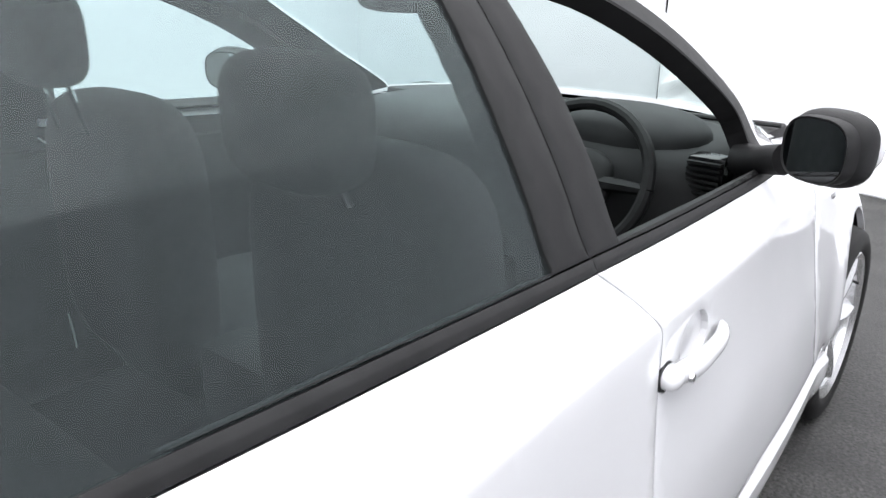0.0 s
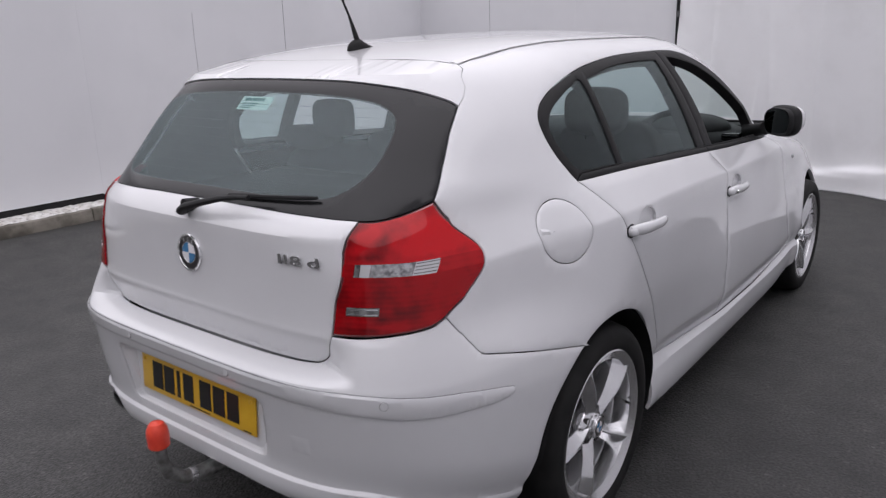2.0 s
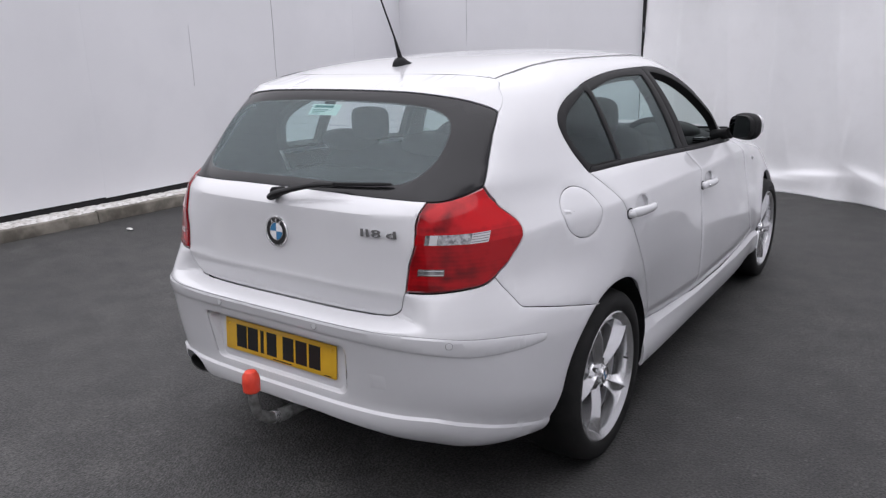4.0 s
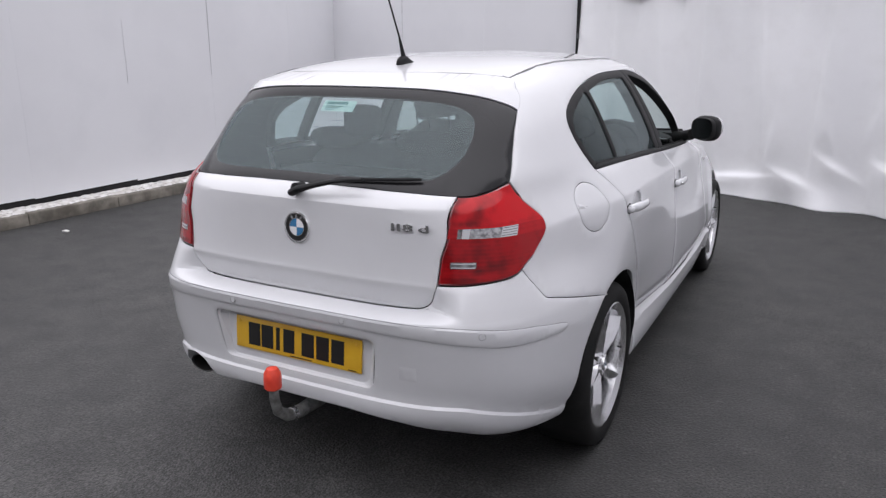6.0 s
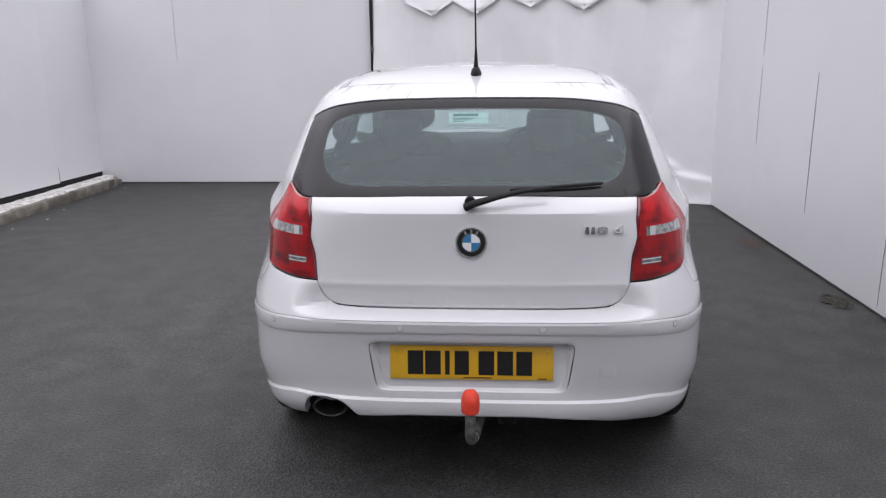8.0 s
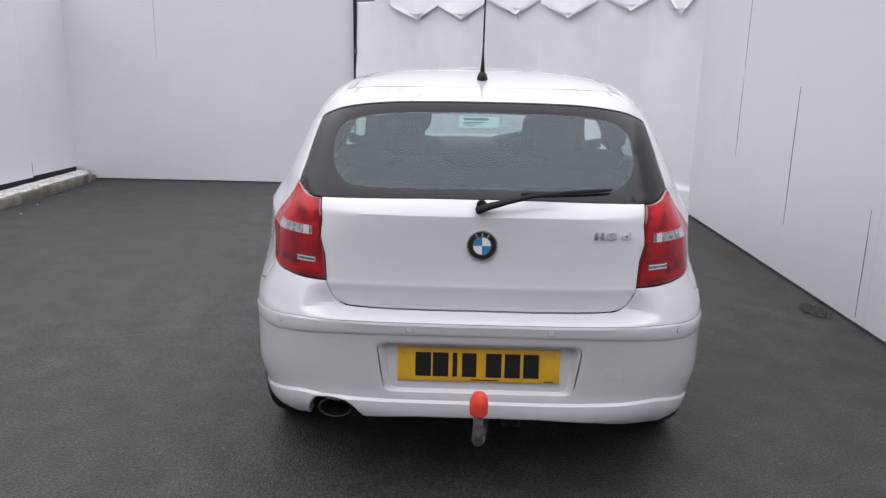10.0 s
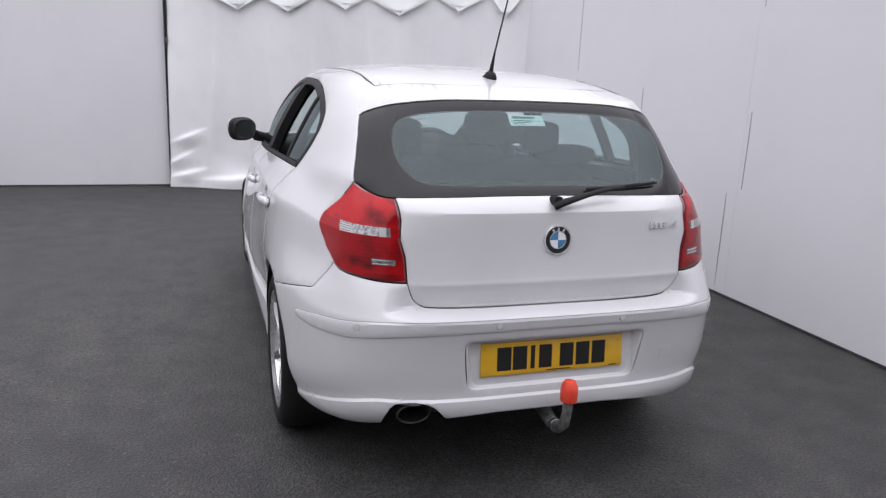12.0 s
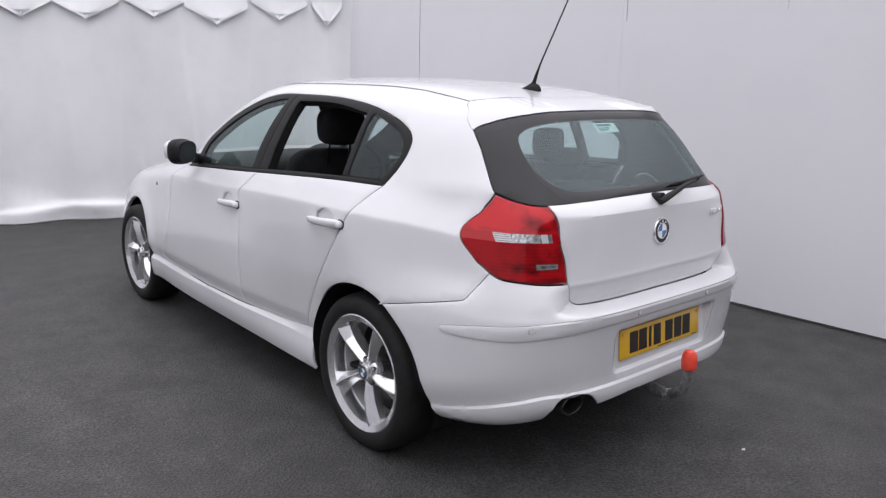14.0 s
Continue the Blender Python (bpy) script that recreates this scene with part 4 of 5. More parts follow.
# bumper with plate recess, strip, sensors
def rounded(corners, r, n=5):
    """A chart outline with rounded corners."""
    out = []
    k = len(corners)
    for i in range(k):
        p, q, s = Vector(corners[i - 1]), Vector(corners[i]), Vector(corners[(i + 1) % k])
        a, b = q + (p - q).normalized() * r, q + (s - q).normalized() * r
        for j in range(n + 1):
            t = j / n
            v = a * (1 - t) ** 2 + q * 2 * t * (1 - t) + b * t * t
            out.append((v.x, v.y))
    return out


recess_xz = rounded([(-0.322, 0.601), (-0.300, 0.428), (0.300, 0.428), (0.322, 0.601)], 0.030)
recess = [R(x, z) for x, z in recess_xz]
seam_and_arch = [(u, z) for u, z in BUMPER_SEAM[1:]] + arc(WHEEL_R, ARCH, 116, 194, 16) + [S(-0.405, 0.226)]
right_edge = GATE_LOW[::-1] + LAMP_LOW[::-1][1:] + seam_and_arch + [S(-0.50, 0.240), R(0.66, 0.270), R(0.55, 0.302), R(0.40, 0.326), R(0.2, 0.341)]
left_low = [R(-0.2, 0.341), R(-0.366, 0.330)] + smooth([R(-0.378, 0.333), R(-0.405, 0.376), R(-0.46, 0.394), R(-0.525, 0.384), R(-0.566, 0.335), R(-0.580, 0.294)], 3) + [R(-0.66, 0.270), (-S(-0.50, 0.240)[0], 0.240)]
left_edge = flip(GATE_LOW[::-1] + LAMP_LOW[::-1][1:] + seam_and_arch)
bumper = sheet("rear_bumper", right_edge + left_low + left_edge[:-1], car, BODY, thick=0.03, step=0.02, holes=[recess], rows=(lip_row, 0.672, 0.684, 0.697))
vs, fs = [], []
n = len(recess_xz)
for (x, z), (u, w) in zip(recess_xz, recess):
    p = skin(u, w)
    sx, sz = x * 0.94, 0.518 + (z - 0.518) * 0.9
    vs += [Vector((x * 1.008, p.y + 0.004, 0.518 + (z - 0.518) * 1.014)), Vector((x * 0.985, p.y + 0.008, 0.518 + (z - 0.518) * 0.975)), Vector((sx, -0.822 + (0.6 - sz) * -0.05 + 0.002, sz))]
for k in range(n):
    for j in range(2):
        fs.append((3 * k + j, 3 * ((k + 1) % n) + j, 3 * ((k + 1) % n) + j + 1, 3 * k + j + 1))
fs.append(tuple(3 * k + 2 for k in range(n)))
mesh_object("plate_recess", vs, fs, PAINT, bumper, smooth=False)
strip_top = smooth([R(0.0, 0.6725), R(0.25, 0.6730), R(0.45, 0.6715), R(0.60, 0.6635), R(0.70, 0.649), S(-0.50, 0.624), S(-0.475, 0.613)], 4)
strip_low = smooth([S(-0.475, 0.613), S(-0.50, 0.597), R(0.70, 0.596), R(0.60, 0.612), R(0.45, 0.628), R(0.25, 0.633), R(0.0, 0.634)], 4)
sheet("strip_seal", mirror_loop(strip_top + strip_low[1:]), bumper, [JOINT], thick=0.006, step=0.03, lift=0.001, bevel=0, gap=-0.0012)
strip = sheet("bumper_strip", mirror_loop(strip_top + strip_low[1:]), bumper, [PAINT], thick=0.012, step=0.02, lift=0.0045, bevel=0.002, gap=0.0)
for x in (-0.648, -0.22, 0.22, 0.64):
    z = 0.654 if abs(x) < 0.3 else 0.640
    u, w = R(x, z)
    p = skin(u, w)
    nrm = (skin(u + 0.01, w) - skin(u - 0.01, w)).normalized()
    m = Matrix.Translation(p) @ pose(0, 0, 0, 0, 0, math.degrees(math.atan2(nrm.y, nrm.x)) - 90)
    sensor = part("parking_sensor", turned([(0.002, 0.0108), (0.0052, 0.0108), (0.0052, 0.0100)], 20, m), JOINT, car, "parking sensor ring")
    part("sensor_face", turned([(0.0050, 0.0100), (0.0058, 0.009), (0.0058, 0.0001)], 20, m), PAINT, sensor)
tow = [R(x, z) for x, z in rounded([(0.392, 0.478), (0.452, 0.478), (0.452, 0.530), (0.392, 0.530)], 0.006, 3)]
sheet("tow_eye_cover", tow, bumper, [PAINT], thick=0.006, step=0.02, lift=0.0006, bevel=0.0012, gap=0)

# number plate
plate_m = Matrix.Translation((0, -0.829, 0.5225)) @ pose(0, 0, 0, -4.5, 0, 0)
bm = block(-0.26, 0.26, -0.003, 0.003, -0.0555, 0.0555, 0.0025)
bm.transform(plate_m)
plate = part("number_plate", bm, YELLOW, car, "yellow number plate with dark bars")
for x, w in ((-0.178, 0.05), (-0.122, 0.05), (-0.076, 0.015), (-0.030, 0.046), (0.048, 0.05), (0.108, 0.05), (0.168, 0.05)):
    bm = block(x - w / 2, x + w / 2, -0.0042, -0.0028, -0.0395, 0.0395)
    bm.transform(plate_m)
    part("bar", bm, BLACK_INK, plate)
for x, z, w in ((0.02, -0.049, 0.09), (0.225, -0.05, 0.03)):
    bm = block(x - w / 2, x + w / 2, -0.0036, -0.0028, z - 0.0018, z + 0.0018)
    bm.transform(plate_m)
    part("bar", bm, BLACK_INK, plate)
for x in (-0.243, 0.243):
    part("screw_cap", turned([(0.0, 0.006), (0.0035, 0.006), (0.005, 0.003), (0.005, 0.0001)], 12, plate_m @ Matrix.Translation((x, -0.002, 0.038)) @ pose(0, 0, 0, 0, 0, -90)), YELLOW, plate)

# exhaust, tow ball, rear underside
part("exhaust_pipe", tube([(-0.465, -0.55, 0.340), (-0.460, -0.68, 0.343), (-0.460, -0.70, 0.343)], [0.027, 0.027, 0.027], 24), DARK_METAL, car)
tip = turned([(0.0, 0.037), (0.10, 0.039), (0.103, 0.036), (0.10, 0.033), (0.0, 0.032)], 30, Matrix.Translation((-0.470, -0.700, 0.346)) @ pose(0, 0, 0, 0, 0, -90) @ Matrix.Diagonal((1, 1.5, 0.9, 1)))
part("exhaust_tip", tip, SOOT, car, "dark oval exhaust tip")
ball = part("tow_bar", tube([(0.03, -0.60, 0.300), (0.02, -0.74, 0.292), (0.008, -0.84, 0.284), (0.003, -0.90, 0.294), (0.001, -0.94, 0.326), (0.001, -0.953, 0.372), (0.001, -0.955, 0.42)], [0.026, 0.025, 0.023, 0.020, 0.0175, 0.016, 0.016], 16), STEEL, car, "steel swan-neck tow bar")
part("ball_cap", turned([(-0.035, 0.024), (-0.03, 0.028), (0.0, 0.029), (0.02, 0.027), (0.035, 0.018), (0.04, 0.0001)], 22, Matrix.Translation((0.001, -0.956, 0.447)) @ pose(0, 0, 0, 0, -90, 0)), RED_CAP, ball, "red plastic cap on the tow ball")
part("tow_socket", tube([(0.115, -0.66, 0.295), (0.12, -0.74, 0.288)], 0.026, 16), TRIM, ball, "black trailer socket")
part("socket_bracket", block(0.085, 0.150, -0.735, -0.729, 0.262, 0.305, 0.002), DARK_METAL, ball)
part("tow_band", tube([(0.0055, -0.868, 0.2875), (0.0045, -0.884, 0.2905)], [0.0235, 0.0222], 18), ALLOY, ball, "pale band round the tow bar neck")
part("underbody", block(-0.60, 0.60, -0.40, 3.1, 0.19, 0.25, 0.02), LINING, car)
part("silencer", blob(-0.1, -0.50, 0.30, 0.40, 0.15, 0.07, 3.0), DARK_METAL, car)

# roof, windscreen, bonnet, front bumper
sheet("roof", [(x - 0.0008, y) for x, y in DITCH] + [(0.35, 1.265), (0.18, 1.29), (0.0, 1.298), (-0.18, 1.29), (-0.35, 1.265)] + [(0.0008 - x, y) for x, y in DITCH[::-1]] + [(-x, y) for x, y in ROOF_REAR[1:3]] + ROOF_REAR[::-1][:-1],
      car, [PAINT, HEADLINER], thick=0.035, step=0.035, chart=roof_chart, gap=0.0002, bevel=0)
for sx in (1, -1):
    # dark channel with a painted moulding that leaves a fine line on each side
    vs, ms = [], []
    for x, y in DITCH:
        z, zi = roof_height(x, y), roof_height(x - 0.026, y)
        vs += [(sx * x, y, z + 0.0006), (sx * (x - 0.026), y, zi + 0.0006)]
        ms += [(sx * (x - 0.0022), y, z + 0.0012), (sx * (x - 0.013), y, (z + zi) / 2 + 0.0018), (sx * (x - 0.0238), y, zi + 0.0012)]
    n = len(DITCH)
    channel = mesh_object("roof_channel", vs, [(2 * k, 2 * k + 1, 2 * k + 3, 2 * k + 2)[::sx] for k in range(n - 1)], TRIM, car)
    mesh_object("roof_moulding", ms, [(3 * k + j, 3 * k + j + 1, 3 * k + j + 4, 3 * k + j + 3)[::sx] for k in range(n - 1) for j in range(2)], PAINT, channel)
screen_half = [F(0.0, 0.995), F(0.35, 0.992), F(0.60, 0.985)] + A_EDGE[:-1] + [S(1.2, roof_height(ditch_x(1.2), 1.2)), F(0.30, 1.402), F(0.0, 1.408)]


def nose_chart(q, z):
    p = skin(2 * U_HALF - abs(q), z)
    return Vector((math.copysign(p.x, -q) if abs(q) > 1e-9 else 0.0, p.y, p.z))


def nose_loop(half):
    lp = [(-(2 * U_HALF - u), z) for u, z in half]
    return lp + [(-q, z) for q, z in lp[::-1] if abs(q) > 1e-9]


sheet("windscreen", nose_loop(screen_half), car, [GLASS, GLASS_IN], thick=0.005, step=0.05, chart=nose_chart, gap=0.001, bevel=0, label="clear windscreen")
wing_top = [S(3.0, 0.80), S(2.8, 0.862), S(2.5, 0.905), S(2.2, 0.945), S(2.0, 0.975)]
bonnet_half = [F(0.0, 0.79), F(0.35, 0.79), F(0.6, 0.79)] + wing_top + [S(2.05, 0.983), F(0.5, 0.984), F(0.0, 0.988)]
sheet("bonnet", nose_loop(bonnet_half), car, BODY, thick=0.02, step=0.05, chart=nose_chart)
nose_half = [F(0.0, 0.22), F(0.4, 0.22), F(0.7, 0.23), S(2.98, 0.25)] + arc(WHEEL_F, ARCH, -10, 22, 6) + [S(3.03, 0.55), S(3.04, 0.68), S(3.0, 0.80), F(0.6, 0.785), F(0.35, 0.785), F(0.0, 0.785)]
sheet("front_bumper", nose_loop(nose_half), car, BODY, thick=0.02, step=0.06, chart=nose_chart)
part("cowl", block(-0.62, 0.62, 2.02, 2.22, 0.94, 0.975, 0.01), TRIM, car)
for x in (-0.35, 0.25):
    part("front_wiper", tube([(x, 2.17, 0.968), (x + 0.12, 2.14, 0.978), (x + 0.38, 2.11, 0.985)], 0.006, 8), TRIM, car)

# aerial
fin = blob(0.0, -0.108, roof_height(0, -0.108) - 0.004, 0.021, 0.056, 0.034, 2.2, 26, 14)
for v in fin.verts:
    # the foot runs out thin towards the front and stands steep behind
    if v.co.z > roof_height(0, v.co.y):
        v.co.z -= 0.55 * max(0.0, v.co.y + 0.115) * (v.co.z - roof_height(0, v.co.y)) / 0.03
ant = part("aerial_base", fin, TRIM, car, "black roof aerial base")
part("aerial_rod", tube([(0, -0.118, 1.42), (0, -0.138, 1.472), (0, -0.153, 1.508), (0, -0.395, 1.96)], [0.010, 0.0062, 0.0035, 0.002], 8), TRIM, ant, "thin black whip aerial")


# lamps
def SPX(points, n=6):
    """Straight stretches on the tail between (x, z) points."""
    (x0, z0), (x1, z1) = points
    return [R(x0 + (x1 - x0) * k / n, z0 + (z1 - z0) * k / n) for k in range(n + 1)]


def build_lamp(side):
    loop = LAMP_TOP + LAMP_OUT[1:] + LAMP_LOW[1:] + LAMP_IN[1:-1]
    lamp = flank("tail_lamp", loop, [DARK_RED], side, thick=0.03, step=0.03, lift=0.002, bevel=0.005, gap=0.003, label="red tail lamp with clear strips")
    body_loop = shrunk(dense(loop, 0.02) if area2(loop) > 0 else dense(loop[::-1], 0.02), 0.008)

    def region(test, cut):
        """The lens between two levels."""
        out = []
        m = len(body_loop)
        for k in range(m):
            (x0, y0), (x1, y1) = body_loop[k], body_loop[(k + 1) % m]
            if test(y0):
                out.append((x0, y0))
            if test(y0) != test(y1):
                t = (cut - y0) / (y1 - y0)
                out.append((x0 + (x1 - x0) * t, cut))
        return out
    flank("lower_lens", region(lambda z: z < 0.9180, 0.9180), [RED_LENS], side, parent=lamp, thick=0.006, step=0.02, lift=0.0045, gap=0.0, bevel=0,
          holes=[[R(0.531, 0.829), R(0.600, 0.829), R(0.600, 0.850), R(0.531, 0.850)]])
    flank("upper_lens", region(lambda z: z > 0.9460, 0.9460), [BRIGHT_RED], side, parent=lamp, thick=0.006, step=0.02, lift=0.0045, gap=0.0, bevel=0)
    for nm, x0, x1, lens in (("clear_stub", 0.545, 0.556, SMOKE_LENS), ("clear_inner", 0.5565, 0.576, WHITE_LENS), ("clear_band", 0.5765, 0.650, CLEAR_LENS), ("clear_end", 0.6505, 0.689, WHITE_LENS)):
        flank(nm, SPX([(x0, 0.9185), (x1, 0.9180)]) + SPX([(x1, 0.9455), (x0, 0.9455)]), [lens], side, parent=lamp, thick=0.006, step=0.012, lift=0.004, gap=0.0, bevel=0, label="clear indicator strip" if nm == "clear_band" else "")
    for k in range(4):
        z = 0.9215 + 0.0066 * k
        flank("lens_rib", SPX([(0.652, z), (0.688, z)], 3) + SPX([(0.688, z + 0.0018), (0.652, z + 0.0018)], 3), [SMOKE_LENS], side, parent=lamp, thick=0.002, step=0.02, lift=0.0047, gap=0.0, bevel=0)
    edge_out = [q for q in body_loop if 0.9180 < q[1] < 0.9460 and q[0] > R(0.69, 0.93)[0]]
    for cut in (0.9180, 0.9460):
        for (x0, y0), (x1, y1) in zip(body_loop, body_loop[1:] + body_loop[:1]):
            if (y0 < cut) != (y1 < cut) and x0 > R(0.69, 0.93)[0]:
                edge_out.append((x0 + (x1 - x0) * (cut - y0) / (y1 - y0), cut))
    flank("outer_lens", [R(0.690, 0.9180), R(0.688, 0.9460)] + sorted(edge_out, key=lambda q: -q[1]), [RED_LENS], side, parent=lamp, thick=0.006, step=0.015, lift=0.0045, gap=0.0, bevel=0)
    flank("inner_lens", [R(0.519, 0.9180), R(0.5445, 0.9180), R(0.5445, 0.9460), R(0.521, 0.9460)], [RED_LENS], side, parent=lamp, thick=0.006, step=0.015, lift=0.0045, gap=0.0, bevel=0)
    flank("reversing_lens", [R(0.532, 0.830), R(0.599, 0.830), R(0.599, 0.849), R(0.532, 0.849)], [SMOKE_LENS], side, parent=lamp, thick=0.006, step=0.015, lift=0.004, gap=0.0, bevel=0.001, label="smoked clear lens")
    for z in (0.8335, 0.8455):
        flank("lens_rib", [R(0.534, z - 0.0015), R(0.597, z - 0.0015), R(0.597, z + 0.0015), R(0.534, z + 0.0015)], [CHROME], side, parent=lamp, thick=0.003, step=0.02, lift=0.0052, gap=0.0, bevel=0)


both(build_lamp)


# door mirrors
def build_mirror(side):
    def placed(bm):
        bm.transform(Matrix.Translation((side * 0.856, 1.585, 1.050)) @ pose(0, 0, 0, 0, 0, side * -24))
        return bm
    m = part("door_mirror", placed(blob(0, 0, 0, 0.077, 0.042, 0.067, 2.8, 30, 18)), TRIM, car, "black door mirror with white cap")
    part("mirror_cap", placed(blob(side * -0.002, 0.034, 0.006, 0.068, 0.042, 0.055, 2.7, 30, 18)), PAINT, m)
    bm = bmesh.new()
    ring = [(math.copysign(abs(math.cos(a)) ** 0.7, math.cos(a)) * 0.063, math.copysign(abs(math.sin(a)) ** 0.7, math.sin(a)) * 0.054) for a in (2 * math.pi * k / 32 for k in range(32))]
    rings = [[bm.verts.new((x * f, y, z * f)) for x, z in ring] for f, y in ((0.98, 0.0), (1.0, 0.004))]
    bm.faces.new(rings[0])
    for p, q in zip(rings, rings[1:]):
        for k in range(32):
            bm.faces.new((p[k], p[(k + 1) % 32], q[(k + 1) % 32], q[k]))
    bmesh.ops.recalc_face_normals(bm, faces=bm.faces)
    bm.transform(Matrix.Translation((0, -0.050, 0)) @ pose(0, 0, 0, -1 if side > 0 else 3, 0, side * -3))
    part("mirror_glass", placed(bm), MIRROR, m, "mirror glass")
    bm = bmesh.new()
    rings = [[bm.verts.new((x * f, y, z * f)) for x, z in ring] for f, y in ((1.0, 0.0015), (1.05, -0.001), (1.08, 0.004), (1.08, 0.032))]
    for p, q in zip(rings, rings[1:]):
        for k in range(32):
            bm.faces.new((p[k], p[(k + 1) % 32], q[(k + 1) % 32], q[k]))
    bmesh.ops.recalc_face_normals(bm, faces=bm.faces)
    bm.transform(Matrix.Translation((0, -0.050, 0)) @ pose(0, 0, 0, -1 if side > 0 else 3, 0, side * -3))
    part("mirror_bezel", placed(bm), TRIM, m)
    part("mirror_arm", tube([(side * 0.68, 1.66, 0.990), (side * 0.725, 1.64, 0.998), (side * 0.775, 1.61, 1.012)], [0.035, 0.028, 0.03], 12), TRIM, m)


both(build_mirror)


# wheels
def build_wheel():
    """A wheel at the origin that faces +x, hub cap at x = 0.10."""
    prof = [(-0.095, 0.222), (-0.104, 0.235), (-0.108, 0.265), (-0.102, 0.295), (-0.088, 0.310), (-0.05, 0.317), (0.05, 0.317), (0.086, 0.310), (0.101, 0.298), (0.110, 0.275), (0.108, 0.25), (0.100, 0.237), (0.09, 0.229), (0.0, 0.215), (-0.09, 0.215)]
    tyre = part("tyre", turned(prof, 64, closed=True), RUBBER, None)
    w = part("wheel", turned([(0.03, 0.2135), (0.035, 0.204), (0.06, 0.204), (0.088, 0.208), (0.097, 0.224), (0.103, 0.234), (0.100, 0.240), (0.09, 0.233), (0.06, 0.2145)], 64, closed=True), ALLOY, None, "five-spoke silver alloy wheel with black tyre")
    tyre.parent = w
    part("brake_disc", turned([(-0.03, 0.135), (-0.018, 0.135), (-0.018, 0.07), (0.03, 0.065), (0.03, 0.0001)], 48), DARK_METAL, w)
    part("rim_barrel", turned([(-0.085, 0.2145), (-0.08, 0.200), (0.034, 0.198), (0.034, 0.2135)], 48, closed=True), BARREL, w)
    part("backing", turned([(-0.050, 0.198), (-0.04, 0.0001)], 48), LINING, w)
    part("hub", turned([(0.03, 0.066), (0.055, 0.064), (0.066, 0.056), (0.071, 0.042), (0.072, 0.036), (0.080, 0.035), (0.081, 0.0001)], 40), ALLOY, w)
    for k in range(5):
        bm = bmesh.new()
        rows = []
        n = 20
        for i in range(n + 1):
            t = i / n
            r = 0.034 + 0.192 * t
            # a narrow root; the ridge drifts to one flank, so one facet broadens and twists towards the rim
            near = 0.021 + 0.023 * t ** 2.2
            far = 0.021 + 0.056 * max(0.0, t - 0.25) ** 1.3
            crest = 0.072 + 0.020 * math.sin(math.pi * min(1.0, 0.75 * t)) + 0.006 * t
            ridge = 0.25 * far * t - 0.2 * near * (1 - t)
            drop_near = 0.028 - 0.002 * t
            drop_far = 0.012 + 0.058 * t * (1 - 0.6 * t)
            rows.append([bm.verts.new(p) for p in ((0.005 + 0.035 * t, r, -near * 1.04), (crest - drop_near, r, -near), (crest - 0.0015, r, ridge - 0.004), (crest, r, ridge), (crest - 0.0015, r, ridge + 0.004), (crest - drop_far, r, far), (0.005 + 0.035 * t, r, far * 0.98))])
        for a, b in zip(rows, rows[1:]):
            for j in range(7):
                bm.faces.new((a[j], a[(j + 1) % 7], b[(j + 1) % 7], b[j]))
        bmesh.ops.recalc_face_normals(bm, faces=bm.faces)
        bm.transform(pose(0, 0, 0, 72 * k + 45, 0, 0))
        part("spoke", bm, ALLOY, w, angle=20)
        nut = turned([(0.066, 0.0001), (0.066, 0.006), (0.071, 0.008), (0.071, 0.0095), (0.05, 0.010)], 14, pose(0, 0, 0, 72 * k + 9, 0, 0) @ Matrix.Translation((0, 0.052, 0)))
        part("wheel_bolt", nut, DARK_METAL, w)
    badge(0.032, pose(0.080, 0, 0, 0, 0, 90), w, "hub_badge", flat=True)
    part("valve", tube([(0.08, 0.19, 0.03), (0.098, 0.185, 0.03)], 0.004, 8), TRIM, w)
    return w


first_wheel = build_wheel()
first_wheel.parent = car
first_wheel.matrix_basis = pose(0.728, -0.028, 0.307, -9, 0, 0)
for x, y, lean, turn in ((-0.728, -0.028, 19, 180), (0.684, 2.585, 20, 0), (-0.684, 2.585, -14, 180)):
    w = copy_thing(first_wheel, pose(x, y, 0.307, 0, 0, turn) @ pose(0, 0, 0, lean, 0, 0))
    w.parent = car


# ---- inside the car ----
def front_seat(x, top):
    s = part("front_seat", blob(x, 0.93, 0.80, 0.235, 0.085, 0.30, 4.0), FABRIC, car, "black cloth front seat")
    part("seat_cushion", blob(x, 1.18, 0.50, 0.24, 0.27, 0.10, 4.0), FABRIC, s)
    part("headrest", blob(x, 0.80, top - 0.09, 0.128, 0.052, 0.092, 3.4), FABRIC, s)
    for dx in (-0.06, 0.06):
        part("headrest_post", tube([(x + dx, 0.84, 1.03), (x + dx, 0.80, top - 0.12)], 0.006, 8), CHROME, s)


front_seat(0.36, 1.235)
front_seat(-0.36, 1.305)
bench = part("rear_seat", blob(0, 0.10, 0.765, 0.62, 0.085, 0.315, 5.0), FABRIC, car, "black cloth rear bench")
part("seat_cushion", blob(0, 0.36, 0.50, 0.62, 0.26, 0.10, 5.0), FABRIC, bench)
for x in (-0.31, 0.31):
    part("headrest", blob(x, 0.05, 1.165, 0.085, 0.042, 0.068, 4.0), FABRIC, bench)
    for dx in (-0.035, 0.035):
        part("headrest_post", tube([(x + dx, 0.06, 1.05), (x + dx, 0.05, 1.12)], 0.005, 8), CHROME, bench)
for x in (-0.45, 0.0, 0.45):
    part("shoulder_roll", blob(x, 0.07, 1.085, 0.15, 0.055, 0.048, 2.6), FABRIC, bench)
part("parcel_shelf", block(-0.58, 0.58, -0.64, 0.02, 0.955, 0.975, 0.006), LINING, car)
part("boot_lining", block(-0.56, 0.56, -0.66, 0.0, 0.34, 0.36, 0.004), LINING, car)
